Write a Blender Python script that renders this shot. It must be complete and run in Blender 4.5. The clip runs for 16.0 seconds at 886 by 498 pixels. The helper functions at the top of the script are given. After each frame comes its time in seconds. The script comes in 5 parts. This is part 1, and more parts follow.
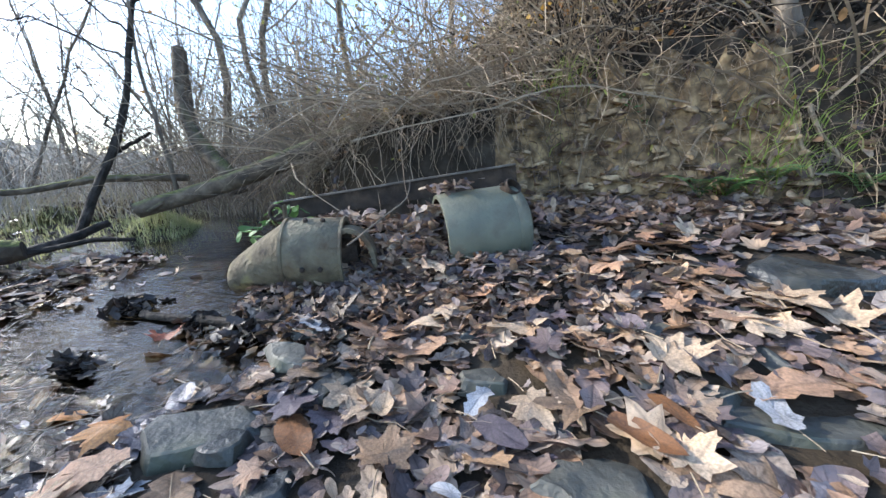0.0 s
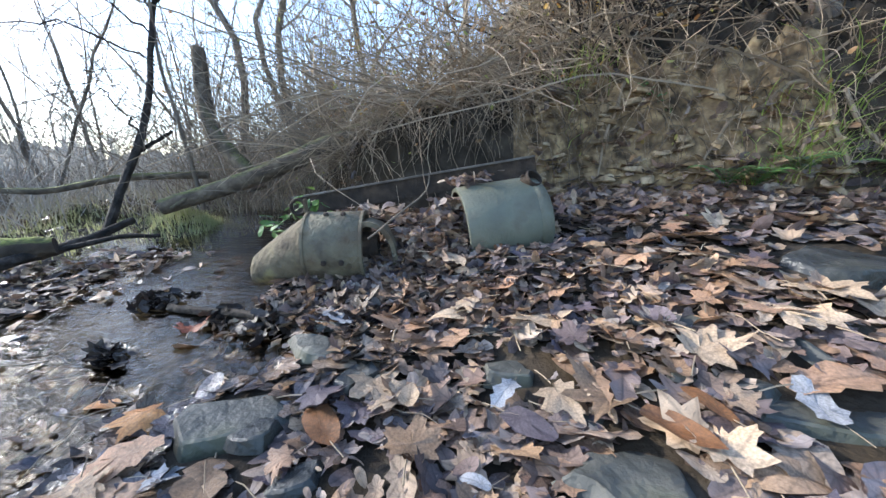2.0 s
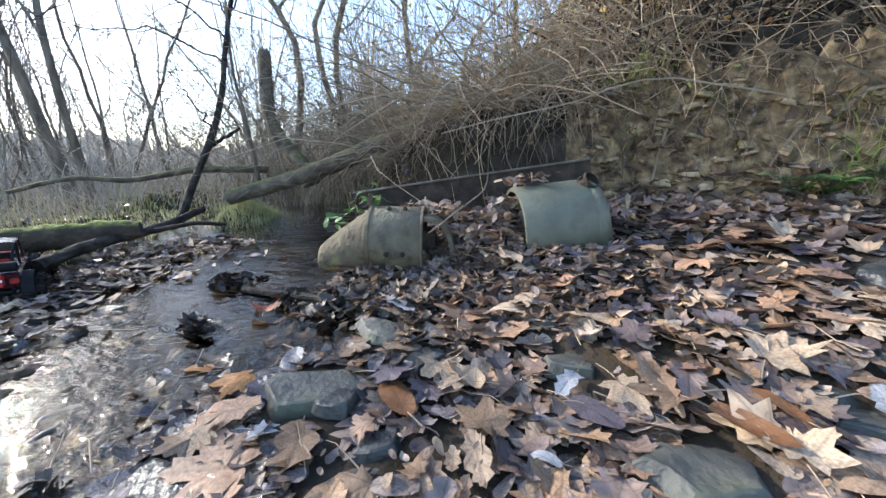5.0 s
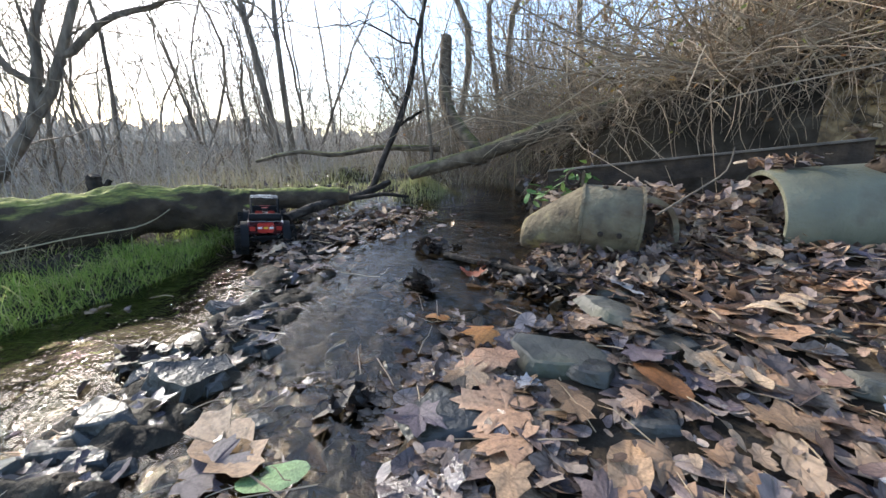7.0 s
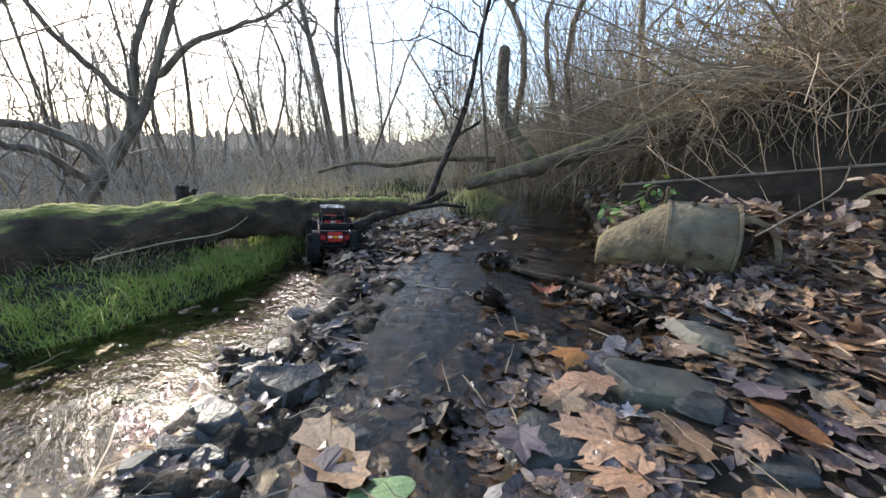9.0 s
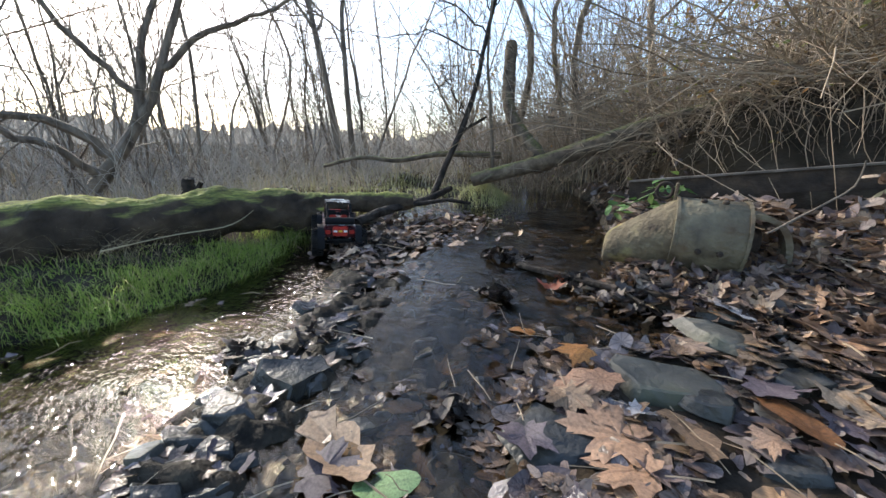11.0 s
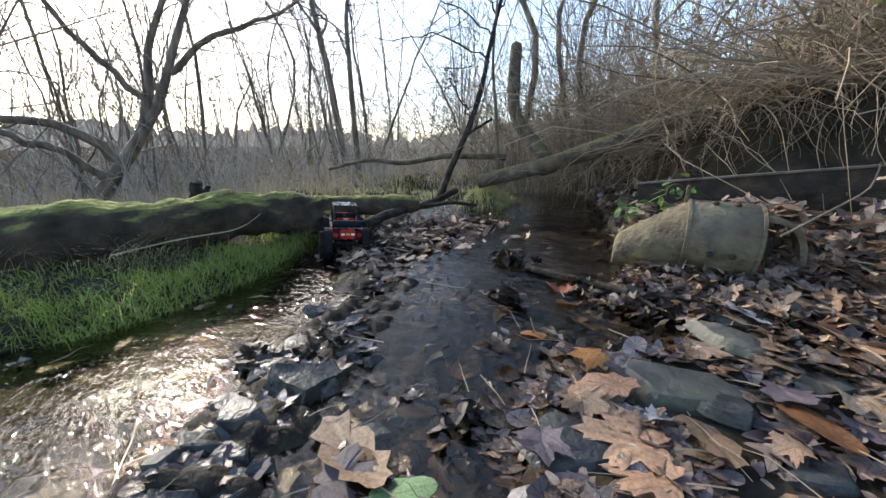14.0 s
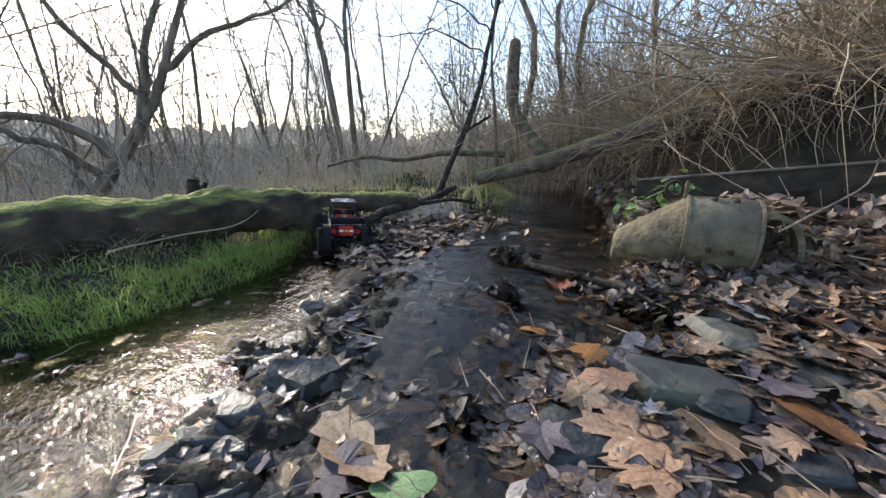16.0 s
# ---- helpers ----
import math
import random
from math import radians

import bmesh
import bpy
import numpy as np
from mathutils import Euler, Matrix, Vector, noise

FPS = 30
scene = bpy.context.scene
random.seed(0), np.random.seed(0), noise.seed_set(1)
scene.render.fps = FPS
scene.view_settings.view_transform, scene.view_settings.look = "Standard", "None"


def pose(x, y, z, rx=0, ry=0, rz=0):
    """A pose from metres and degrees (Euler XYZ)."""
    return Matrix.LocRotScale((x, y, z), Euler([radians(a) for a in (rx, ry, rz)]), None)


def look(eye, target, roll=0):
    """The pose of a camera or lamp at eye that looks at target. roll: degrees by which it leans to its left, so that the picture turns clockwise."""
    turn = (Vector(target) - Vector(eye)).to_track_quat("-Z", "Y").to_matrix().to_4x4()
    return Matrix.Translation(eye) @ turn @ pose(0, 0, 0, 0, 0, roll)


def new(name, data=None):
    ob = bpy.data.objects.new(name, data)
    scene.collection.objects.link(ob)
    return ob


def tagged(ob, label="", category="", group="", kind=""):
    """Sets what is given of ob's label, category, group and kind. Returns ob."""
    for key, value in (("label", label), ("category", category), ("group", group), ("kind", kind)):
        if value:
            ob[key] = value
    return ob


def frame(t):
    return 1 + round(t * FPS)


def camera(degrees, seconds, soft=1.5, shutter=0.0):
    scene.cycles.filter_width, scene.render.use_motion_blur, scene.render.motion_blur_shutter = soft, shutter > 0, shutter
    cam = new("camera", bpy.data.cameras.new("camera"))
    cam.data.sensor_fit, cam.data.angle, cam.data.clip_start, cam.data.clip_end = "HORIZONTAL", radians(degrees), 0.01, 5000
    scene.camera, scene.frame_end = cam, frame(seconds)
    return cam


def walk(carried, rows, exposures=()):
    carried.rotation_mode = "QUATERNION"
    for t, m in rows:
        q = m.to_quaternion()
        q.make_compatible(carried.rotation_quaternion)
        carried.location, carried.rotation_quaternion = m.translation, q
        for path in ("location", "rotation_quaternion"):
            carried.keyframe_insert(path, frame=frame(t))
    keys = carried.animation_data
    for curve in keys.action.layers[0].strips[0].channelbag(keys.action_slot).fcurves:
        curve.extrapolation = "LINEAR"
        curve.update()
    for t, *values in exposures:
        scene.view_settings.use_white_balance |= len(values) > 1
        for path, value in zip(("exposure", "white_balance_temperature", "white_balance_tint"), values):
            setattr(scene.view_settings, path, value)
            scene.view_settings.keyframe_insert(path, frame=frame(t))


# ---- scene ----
cam = camera(102.1, 16.0)
PATH = [
    (0, (0.197, 0.082, 0.574), (-0.089, 2.004, 0.102), -2.0),
    (0.5, (0.185, 0.085, 0.563), (-0.126, 2.003, 0.089), -2.2),
    (1, (0.181, 0.084, 0.563), (-0.145, 1.999, 0.086), -2.3),
    (1.5, (0.179, 0.081, 0.569), (-0.159, 1.993, 0.088), -2.6),
    (2, (0.171, 0.082, 0.562), (-0.184, 1.988, 0.074), -2.8),
    (2.5, (0.167, 0.081, 0.564), (-0.197, 1.986, 0.076), -2.7),
    (3, (0.164, 0.078, 0.569), (-0.208, 1.984, 0.09), -2.3),
    (5.5, (0.029, -0.019, 0.55), (-0.621, 1.812, 0.075), -0.6),
    (6, (-0.093, -0.058, 0.539), (-0.964, 1.674, 0.048), -0.2),
    (6.5, (-0.169, -0.119, 0.544), (-1.199, 1.518, 0.036), 0.1),
    (7, (-0.194, -0.144, 0.526), (-1.272, 1.453, -0.009), -0.2),
    (7.5, (-0.218, -0.166, 0.521), (-1.338, 1.401, -0.018), -0.0),
    (8, (-0.269, -0.198, 0.541), (-1.483, 1.308, 0.034), 0.1),
    (8.5, (-0.287, -0.208, 0.543), (-1.522, 1.281, 0.036), -0.0),
    (9, (-0.3, -0.215, 0.549), (-1.548, 1.268, 0.054), -0.2),
    (11.5, (-0.311, -0.216, 0.543), (-1.573, 1.246, 0.025), 0.3),
    (12, (-0.315, -0.218, 0.549), (-1.583, 1.244, 0.045), 0.5),
    (12.5, (-0.317, -0.221, 0.548), (-1.591, 1.239, 0.051), 0.6),
    (13, (-0.327, -0.225, 0.553), (-1.606, 1.229, 0.053), 0.2),
    (13.5, (-0.329, -0.229, 0.552), (-1.607, 1.225, 0.047), -0.1),
    (14, (-0.328, -0.228, 0.549), (-1.6, 1.229, 0.042), -0.1),
    (14.5, (-0.327, -0.227, 0.545), (-1.582, 1.244, 0.033), -0.3),
    (15, (-0.324, -0.223, 0.545), (-1.552, 1.268, 0.023), 0.3),
    (15.5, (-0.325, -0.227, 0.547), (-1.558, 1.264, 0.04), 0.3),
    (16, (-0.33, -0.23, 0.542), (-1.593, 1.232, 0.024), 0.0),
]
UNIT = 0.76  # metres to one unit of the plan in which the path and the place are drawn
walk(cam, [(t, look(Vector(eye) * UNIT, Vector(target) * UNIT, roll)) for t, eye, target, roll in PATH],
     [(0, 2.07, 6000, 9), (3, 2.05, 6000, 9), (5.5, 2.02, 6250, 9), (7, 1.87, 6550, 10), (9, 1.68, 6720, 10), (16, 1.6, 6720, 10)])
import functools

# ---- world, sun ----
SUN_AZ, SUN_EL = radians(-84.0), radians(28.0)
world = bpy.data.worlds.new("sky")
scene.world = world
world.use_nodes = True
wn = world.node_tree.nodes
wn.clear()
sky = wn.new("ShaderNodeTexSky")
sky.sky_type, sky.sun_disc = "NISHITA", False
sky.sun_elevation, sky.sun_rotation = SUN_EL, SUN_AZ
sky.air_density, sky.dust_density, sky.ozone_density = 1.0, 1.2, 2.0
wbg, wout = wn.new("ShaderNodeBackground"), wn.new("ShaderNodeOutputWorld")
wbg.inputs["Strength"].default_value = 0.15
world.node_tree.links.new(sky.outputs[0], wbg.inputs[0])
world.node_tree.links.new(wbg.outputs[0], wout.inputs[0])
sun = new("sun", bpy.data.lights.new("sun", "SUN"))
sun.data.energy, sun.data.angle, sun.data.color = 2.9, radians(2.5), (1.0, 0.94, 0.85)
sun_to = Vector((math.sin(SUN_AZ) * math.cos(SUN_EL), math.cos(SUN_AZ) * math.cos(SUN_EL), math.sin(SUN_EL)))
sun.matrix_world = look(sun_to * 20, (0, 0, 0))

rng = np.random.default_rng(7)


# ---- materials ----
def material(name, colors, scale=8.0, rough=0.7, bump=0.3, bump_scale=60.0, metal=0.0, random_by="", spread=0.0, detail=6.0, translucent=0.0, stretch=(1, 1, 1), patches=None, rough_var=0.0):
    """A surface whose base colour runs over a ramp of colours by noise (and by piece), with fine relief."""
    m = bpy.data.materials.new(name)
    m.use_nodes = True
    nt = m.node_tree
    n, l = nt.nodes, nt.links
    b = n["Principled BSDF"]
    co = n.new("ShaderNodeTexCoord")
    mp = n.new("ShaderNodeMapping")
    mp.inputs["Scale"].default_value = stretch
    l.new(co.outputs["Object"], mp.inputs[0])
    tex = n.new("ShaderNodeTexNoise")
    tex.inputs["Scale"].default_value, tex.inputs["Detail"].default_value = scale, detail
    l.new(mp.outputs[0], tex.inputs["Vector"])
    ramp = n.new("ShaderNodeValToRGB")
    el = ramp.color_ramp.elements
    while len(el) < len(colors):
        el.new(0.5)
    for k, c in enumerate(colors):
        lo, hi = (0.0, 1.0) if random_by else (0.3, 0.7)
        el[k].position = lo + (hi - lo) * k / max(1, len(colors) - 1)
        el[k].color = (*c, 1)
    if random_by:
        src = n.new("ShaderNodeObjectInfo" if random_by == "object" else "ShaderNodeNewGeometry")
        rnd = src.outputs["Random" if random_by == "object" else "Random Per Island"]
        l.new(rnd, ramp.inputs[0])
        mul = n.new("ShaderNodeMapRange")
        mul.inputs["From Min"].default_value, mul.inputs["From Max"].default_value = 0.3, 0.7
        mul.inputs["To Min"].default_value, mul.inputs["To Max"].default_value = 1 - spread, 1 + spread
        l.new(tex.outputs["Fac"], mul.inputs["Value"])
        mix = n.new("ShaderNodeVectorMath")
        mix.operation = "MULTIPLY"
        l.new(ramp.outputs[0], mix.inputs[0])
        l.new(mul.outputs[0], mix.inputs[1])
        colour = mix.outputs[0]
    else:
        l.new(tex.outputs["Fac"], ramp.inputs[0])
        colour = ramp.outputs[0]
    if patches:
        pc, pscale, plo, phi = patches
        pt = n.new("ShaderNodeTexNoise")
        pt.inputs["Scale"].default_value, pt.inputs["Detail"].default_value = pscale, 5
        l.new(co.outputs["Object"], pt.inputs["Vector"])
        pr = n.new("ShaderNodeMapRange")
        pr.inputs["From Min"].default_value, pr.inputs["From Max"].default_value = plo, phi
        l.new(pt.outputs["Fac"], pr.inputs["Value"])
        pm = n.new("ShaderNodeMix")
        pm.data_type = "RGBA"
        pm.inputs["B"].default_value = (*pc, 1)
        l.new(pr.outputs[0], pm.inputs["Factor"])
        l.new(colour, pm.inputs["A"])
        colour = pm.outputs["Result"]
    l.new(colour, b.inputs["Base Color"])
    b.inputs["Roughness"].default_value, b.inputs["Metallic"].default_value = rough, metal
    if rough_var:
        rr = n.new("ShaderNodeMapRange")
        rr.inputs["From Min"].default_value, rr.inputs["From Max"].default_value = 0.3, 0.7
        rr.inputs["To Min"].default_value, rr.inputs["To Max"].default_value = max(0.05, rough - rough_var), min(1, rough + rough_var)
        l.new(tex.outputs["Fac"], rr.inputs["Value"])
        l.new(rr.outputs[0], b.inputs["Roughness"])
    if bump:
        t2 = n.new("ShaderNodeTexNoise")
        t2.inputs["Scale"].default_value, t2.inputs["Detail"].default_value = bump_scale, 8
        l.new(mp.outputs[0], t2.inputs["Vector"])
        bn = n.new("ShaderNodeBump")
        bn.inputs["Strength"].default_value, bn.inputs["Distance"].default_value = bump, 0.01
        l.new(t2.outputs["Fac"], bn.inputs["Height"])
        l.new(bn.outputs[0], b.inputs["Normal"])
    if translucent:
        tr = n.new("ShaderNodeBsdfTranslucent")
        l.new(colour, tr.inputs["Color"])
        ms = n.new("ShaderNodeMixShader")
        ms.inputs[0].default_value = translucent
        l.new(b.outputs[0], ms.inputs[1])
        l.new(tr.outputs[0], ms.inputs[2])
        l.new(ms.outputs[0], n["Material Output"].inputs["Surface"])
    return m


def water_material():
    """Clear shallow water: a mirror by Fresnel over a tinted clear body, with ripples."""
    m = bpy.data.materials.new("creek_water")
    m.use_nodes = True
    n, l = m.node_tree.nodes, m.node_tree.links
    n.remove(n["Principled BSDF"])
    co = n.new("ShaderNodeTexCoord")
    bumps = None
    for scale, strength, stretch in ((5, 0.20, (1, 1, 1)), (15, 0.36, (1, 2.8, 1)), (40, 0.16, (1.0, 2.6, 1))):
        mp = n.new("ShaderNodeMapping")
        mp.inputs["Scale"].default_value, mp.inputs["Rotation"].default_value = stretch, (0, 0, 0.7)
        l.new(co.outputs["Object"], mp.inputs[0])
        tx = n.new("ShaderNodeTexNoise")
        tx.inputs["Scale"].default_value, tx.inputs["Detail"].default_value, tx.inputs["Distortion"].default_value = scale, 0.5, 0.5
        l.new(mp.outputs[0], tx.inputs["Vector"])
        bn = n.new("ShaderNodeBump")
        bn.inputs["Strength"].default_value, bn.inputs["Distance"].default_value = strength, 0.012
        l.new(tx.outputs["Fac"], bn.inputs["Height"])
        if bumps:
            l.new(bumps.outputs[0], bn.inputs["Normal"])
        bumps = bn
    fr = n.new("ShaderNodeFresnel")
    fr.inputs["IOR"].default_value = 1.44
    l.new(bumps.outputs[0], fr.inputs["Normal"])
    gl, tr, mx = n.new("ShaderNodeBsdfGlossy"), n.new("ShaderNodeBsdfTransparent"), n.new("ShaderNodeMixShader")
    gl.inputs["Roughness"].default_value = 0.015
    l.new(bumps.outputs[0], gl.inputs["Normal"])
    tr.inputs["Color"].default_value = (0.50, 0.45, 0.34, 1)
    l.new(fr.outputs[0], mx.inputs[0])
    l.new(tr.outputs[0], mx.inputs[1])
    l.new(gl.outputs[0], mx.inputs[2])
    l.new(mx.outputs[0], n["Material Output"].inputs["Surface"])
    return m


def leaf_material(name, colors, rough, random_by, spread, translucent, vein=0.35):
    """Leaf blade: colour by leaf, mottling, ribs that fan out from the stalk."""
    m = material(name, colors, 28, rough, 0.3, 170, random_by=random_by, spread=spread, translucent=translucent)
    n, l = m.node_tree.nodes, m.node_tree.links
    b = n["Principled BSDF"]
    at = n.new("ShaderNodeAttribute")
    at.attribute_name = "blade"
    sep = n.new("ShaderNodeSeparateXYZ")
    l.new(at.outputs["Vector"], sep.inputs[0])

    def calc(op, a, c=None, d=None):
        q = n.new("ShaderNodeMath")
        q.operation = op
        for k, v in enumerate((a, c, d)):
            if v is None:
                continue
            if isinstance(v, (int, float)):
                q.inputs[k].default_value = v
            else:
                l.new(v, q.inputs[k])
        return q.outputs[0]

    v = calc("ADD", sep.outputs["Y"], 0.22)
    ang = calc("ARCTAN2", sep.outputs["X"], v)
    dist = calc("POWER", calc("ADD", calc("MULTIPLY", v, v), calc("MULTIPLY", sep.outputs["X"], sep.outputs["X"])), 0.5)
    saw = calc("PINGPONG", calc("ADD", ang, 6.3), 0.35)
    off = calc("MULTIPLY", saw, dist)
    rib = n.new("ShaderNodeMapRange")
    rib.inputs["From Min"].default_value, rib.inputs["From Max"].default_value = 0.004, 0.03
    rib.inputs["To Min"].default_value, rib.inputs["To Max"].default_value = 1 - vein, 1.0
    l.new(off, rib.inputs["Value"])
    old = b.inputs["Base Color"].links[0].from_socket
    mul = n.new("ShaderNodeVectorMath")
    mul.operation = "MULTIPLY"
    l.new(old, mul.inputs[0])
    l.new(rib.outputs[0], mul.inputs[1])
    l.new(mul.outputs[0], b.inputs["Base Color"])
    return m


def mossy(m, moss=(0.10, 0.13, 0.025), low=0.25, high=0.75):
    """Moss on what faces up."""
    n, l = m.node_tree.nodes, m.node_tree.links
    b = n["Principled BSDF"]
    ge = n.new("ShaderNodeNewGeometry")
    sp = n.new("ShaderNodeSeparateXYZ")
    l.new(ge.outputs["Normal"], sp.inputs[0])
    tx = n.new("ShaderNodeTexNoise")
    tx.inputs["Scale"].default_value, tx.inputs["Detail"].default_value = 6, 6
    ad = n.new("ShaderNodeMath")
    ad.operation = "MULTIPLY_ADD"
    l.new(tx.outputs["Fac"], ad.inputs[0])
    ad.inputs[1].default_value = 1.1
    ad.inputs[2].default_value = -0.55
    ad2 = n.new("ShaderNodeMath")
    l.new(sp.outputs["Z"], ad2.inputs[0])
    l.new(ad.outputs[0], ad2.inputs[1])
    mr = n.new("ShaderNodeMapRange")
    mr.inputs["From Min"].default_value, mr.inputs["From Max"].default_value = low, high
    l.new(ad2.outputs[0], mr.inputs["Value"])
    t2 = n.new("ShaderNodeTexNoise")
    t2.inputs["Scale"].default_value = 45
    rp = n.new("ShaderNodeValToRGB")
    rp.color_ramp.elements[0].color, rp.color_ramp.elements[1].color = (moss[0] * 0.5, moss[1] * 0.55, moss[2] * 0.6, 1), (moss[0] * 1.6, moss[1] * 1.5, moss[2] * 1.5, 1)
    rp.color_ramp.elements[0].position, rp.color_ramp.elements[1].position = 0.35, 0.65
    l.new(t2.outputs["Fac"], rp.inputs[0])
    mx = n.new("ShaderNodeMix")
    mx.data_type = "RGBA"
    old = b.inputs["Base Color"].links[0].from_socket
    l.new(mr.outputs[0], mx.inputs["Factor"])
    l.new(old, mx.inputs["A"])
    l.new(rp.outputs[0], mx.inputs["B"])
    l.new(mx.outputs["Result"], b.inputs["Base Color"])
    return m


SOIL = material("creek_bed_soil", [(0.02, 0.016, 0.011), (0.042, 0.033, 0.024), (0.075, 0.062, 0.046)], 9, 0.9, 0.7, 50, patches=((0.05, 0.036, 0.022), 1.3, 0.52, 0.66))
SOIL.node_tree.nodes["Principled BSDF"].inputs["Specular IOR Level"].default_value = 0.1
BED = material("wet_creek_bed", [(0.010, 0.008, 0.006), (0.028, 0.023, 0.016), (0.062, 0.051, 0.035)], 22, 0.6, 0.6, 60)
BED.node_tree.nodes["Principled BSDF"].inputs["Specular IOR Level"].default_value = 0.12
CLAY = material("clay_bank", [(0.04, 0.027, 0.014), (0.185, 0.122, 0.06), (0.42, 0.295, 0.15)], 20, 0.9, 1.0, 40)
CLAY_DRY = material("pale_dry_clay_stone", [(0.12, 0.083, 0.045), (0.32, 0.23, 0.13), (0.52, 0.395, 0.24)], 22, 0.9, 0.8, 60)
LEAF = leaf_material("dry_leaf_litter", [(0.055, 0.034, 0.024), (0.30, 0.18, 0.105), (0.17, 0.145, 0.145), (0.43, 0.285, 0.17), (0.08, 0.063, 0.08), (0.35, 0.205, 0.11), (0.23, 0.195, 0.175), (0.54, 0.385, 0.245), (0.14, 0.09, 0.065), (0.21, 0.155, 0.14), (0.045, 0.034, 0.036), (0.40, 0.31, 0.245)], 0.6, "island", 0.4, 0.12)
LEAF_TAN = leaf_material("tan_maple_leaf", [(0.33, 0.19, 0.10), (0.48, 0.325, 0.195), (0.25, 0.15, 0.088), (0.52, 0.38, 0.25), (0.26, 0.195, 0.15), (0.40, 0.215, 0.12), (0.14, 0.098, 0.085), (0.09, 0.068, 0.08)], 0.5, "object", 0.35, 0.12)
LEAF_WET = leaf_material("wet_dark_leaf", [(0.05, 0.036, 0.03), (0.17, 0.12, 0.085), (0.085, 0.07, 0.075), (0.27, 0.19, 0.125), (0.13, 0.085, 0.052), (0.20, 0.17, 0.16), (0.06, 0.05, 0.056), (0.22, 0.14, 0.08)], 0.22, "island", 0.35, 0.0)
STONE = material("wet_slate_stone", [(0.014, 0.015, 0.015), (0.038, 0.039, 0.037), (0.085, 0.080, 0.070)], 12, 0.34, 0.5, 60, rough_var=0.12, patches=((0.035, 0.035, 0.024), 5, 0.55, 0.7))
STONE.node_tree.nodes["Principled BSDF"].inputs["Specular IOR Level"].default_value = 0.35
STONE_DRY = material("dry_greenish_stone", [(0.03, 0.03, 0.026), (0.062, 0.062, 0.052), (0.11, 0.103, 0.086)], 9, 0.6, 0.6, 40, patches=((0.075, 0.08, 0.045), 4, 0.55, 0.7))
BARK = material("grey_bark", [(0.075, 0.06, 0.044), (0.16, 0.128, 0.094), (0.26, 0.21, 0.155)], 18, 0.9, 0.9, 60, stretch=(1, 1, 0.25))
# also colours the bank-top canes, where its dark stands in for shade
BARK_DARK = material("dark_wet_and_shade_bark", [(0.012, 0.010, 0.008), (0.034, 0.027, 0.021), (0.075, 0.06, 0.048)], 20, 0.8, 0.9, 55)
BARK_DARK.node_tree.nodes["Principled BSDF"].inputs["Specular IOR Level"].default_value = 0.2
TWIG = material("dry_twig", [(0.13, 0.092, 0.06), (0.36, 0.275, 0.18), (0.21, 0.155, 0.10), (0.45, 0.35, 0.235), (0.30, 0.22, 0.14), (0.15, 0.108, 0.07)], 10, 0.85, 0.0, random_by="island", spread=0.2)
ROOT = material("brown_root", [(0.05, 0.036, 0.024), (0.12, 0.088, 0.056), (0.20, 0.15, 0.095)], 10, 0.9, 0.0, random_by="island", spread=0.2)
STEM = material("dark_branch", [(0.10, 0.08, 0.06), (0.19, 0.155, 0.115), (0.28, 0.23, 0.17)], 10, 0.85, 0.0, random_by="island", spread=0.2)
MOSS = mossy(material("moss_over_bark", [(0.018, 0.012, 0.007), (0.05, 0.034, 0.02), (0.09, 0.062, 0.038)], 9, 0.95, 1.0, 40), (0.20, 0.21, 0.045), 0.55, 0.95)
GRASS = material("green_grass", [(0.18, 0.28, 0.05), (0.34, 0.46, 0.10), (0.48, 0.55, 0.15), (0.28, 0.38, 0.08), (0.60, 0.52, 0.27)], 10, 0.6, 0.0, random_by="island", spread=0.2, translucent=0.55)
FERN = material("fern_green", [(0.05, 0.13, 0.035), (0.10, 0.20, 0.05), (0.16, 0.24, 0.06)], 10, 0.55, 0.0, random_by="island", spread=0.2, translucent=0.25)
HANGLEAF = material("last_autumn_leaf", [(0.35, 0.30, 0.08), (0.22, 0.25, 0.07), (0.42, 0.26, 0.08), (0.36, 0.15, 0.05)], 10, 0.6, 0.0, random_by="island", spread=0.2, translucent=0.35)
TANK = material("weathered_olive_paint", [(0.06, 0.047, 0.028), (0.135, 0.112, 0.067), (0.19, 0.165, 0.105)], 17, 0.7, 0.6, 80, rough_var=0.15, patches=((0.085, 0.055, 0.028), 9, 0.5, 0.66))
TANK_G = material("faded_green_paint", [(0.085, 0.084, 0.056), (0.13, 0.13, 0.088), (0.175, 0.17, 0.12)], 6, 0.6, 0.35, 90, rough_var=0.15, patches=((0.07, 0.055, 0.033), 6, 0.55, 0.7))
# rust colour; its dark also stands in for shade in two openings
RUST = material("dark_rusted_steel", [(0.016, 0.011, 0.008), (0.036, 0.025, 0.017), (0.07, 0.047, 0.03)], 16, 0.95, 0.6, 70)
WEEDS = material("dead_weeds", [(0.24, 0.20, 0.14), (0.36, 0.30, 0.21), (0.28, 0.26, 0.14), (0.45, 0.38, 0.28)], 10, 0.8, 0.0, random_by="island", spread=0.2, translucent=0.25)
GRASS_PALE = material("pale_grass", [(0.34, 0.35, 0.15), (0.46, 0.44, 0.23), (0.38, 0.40, 0.15), (0.56, 0.50, 0.32)], 10, 0.7, 0.0, random_by="island", spread=0.2, translucent=0.45)
STRAW = material("straw_stems", [(0.30, 0.24, 0.14), (0.42, 0.35, 0.22)], 10, 0.8, 0.0, random_by="island", spread=0.2)
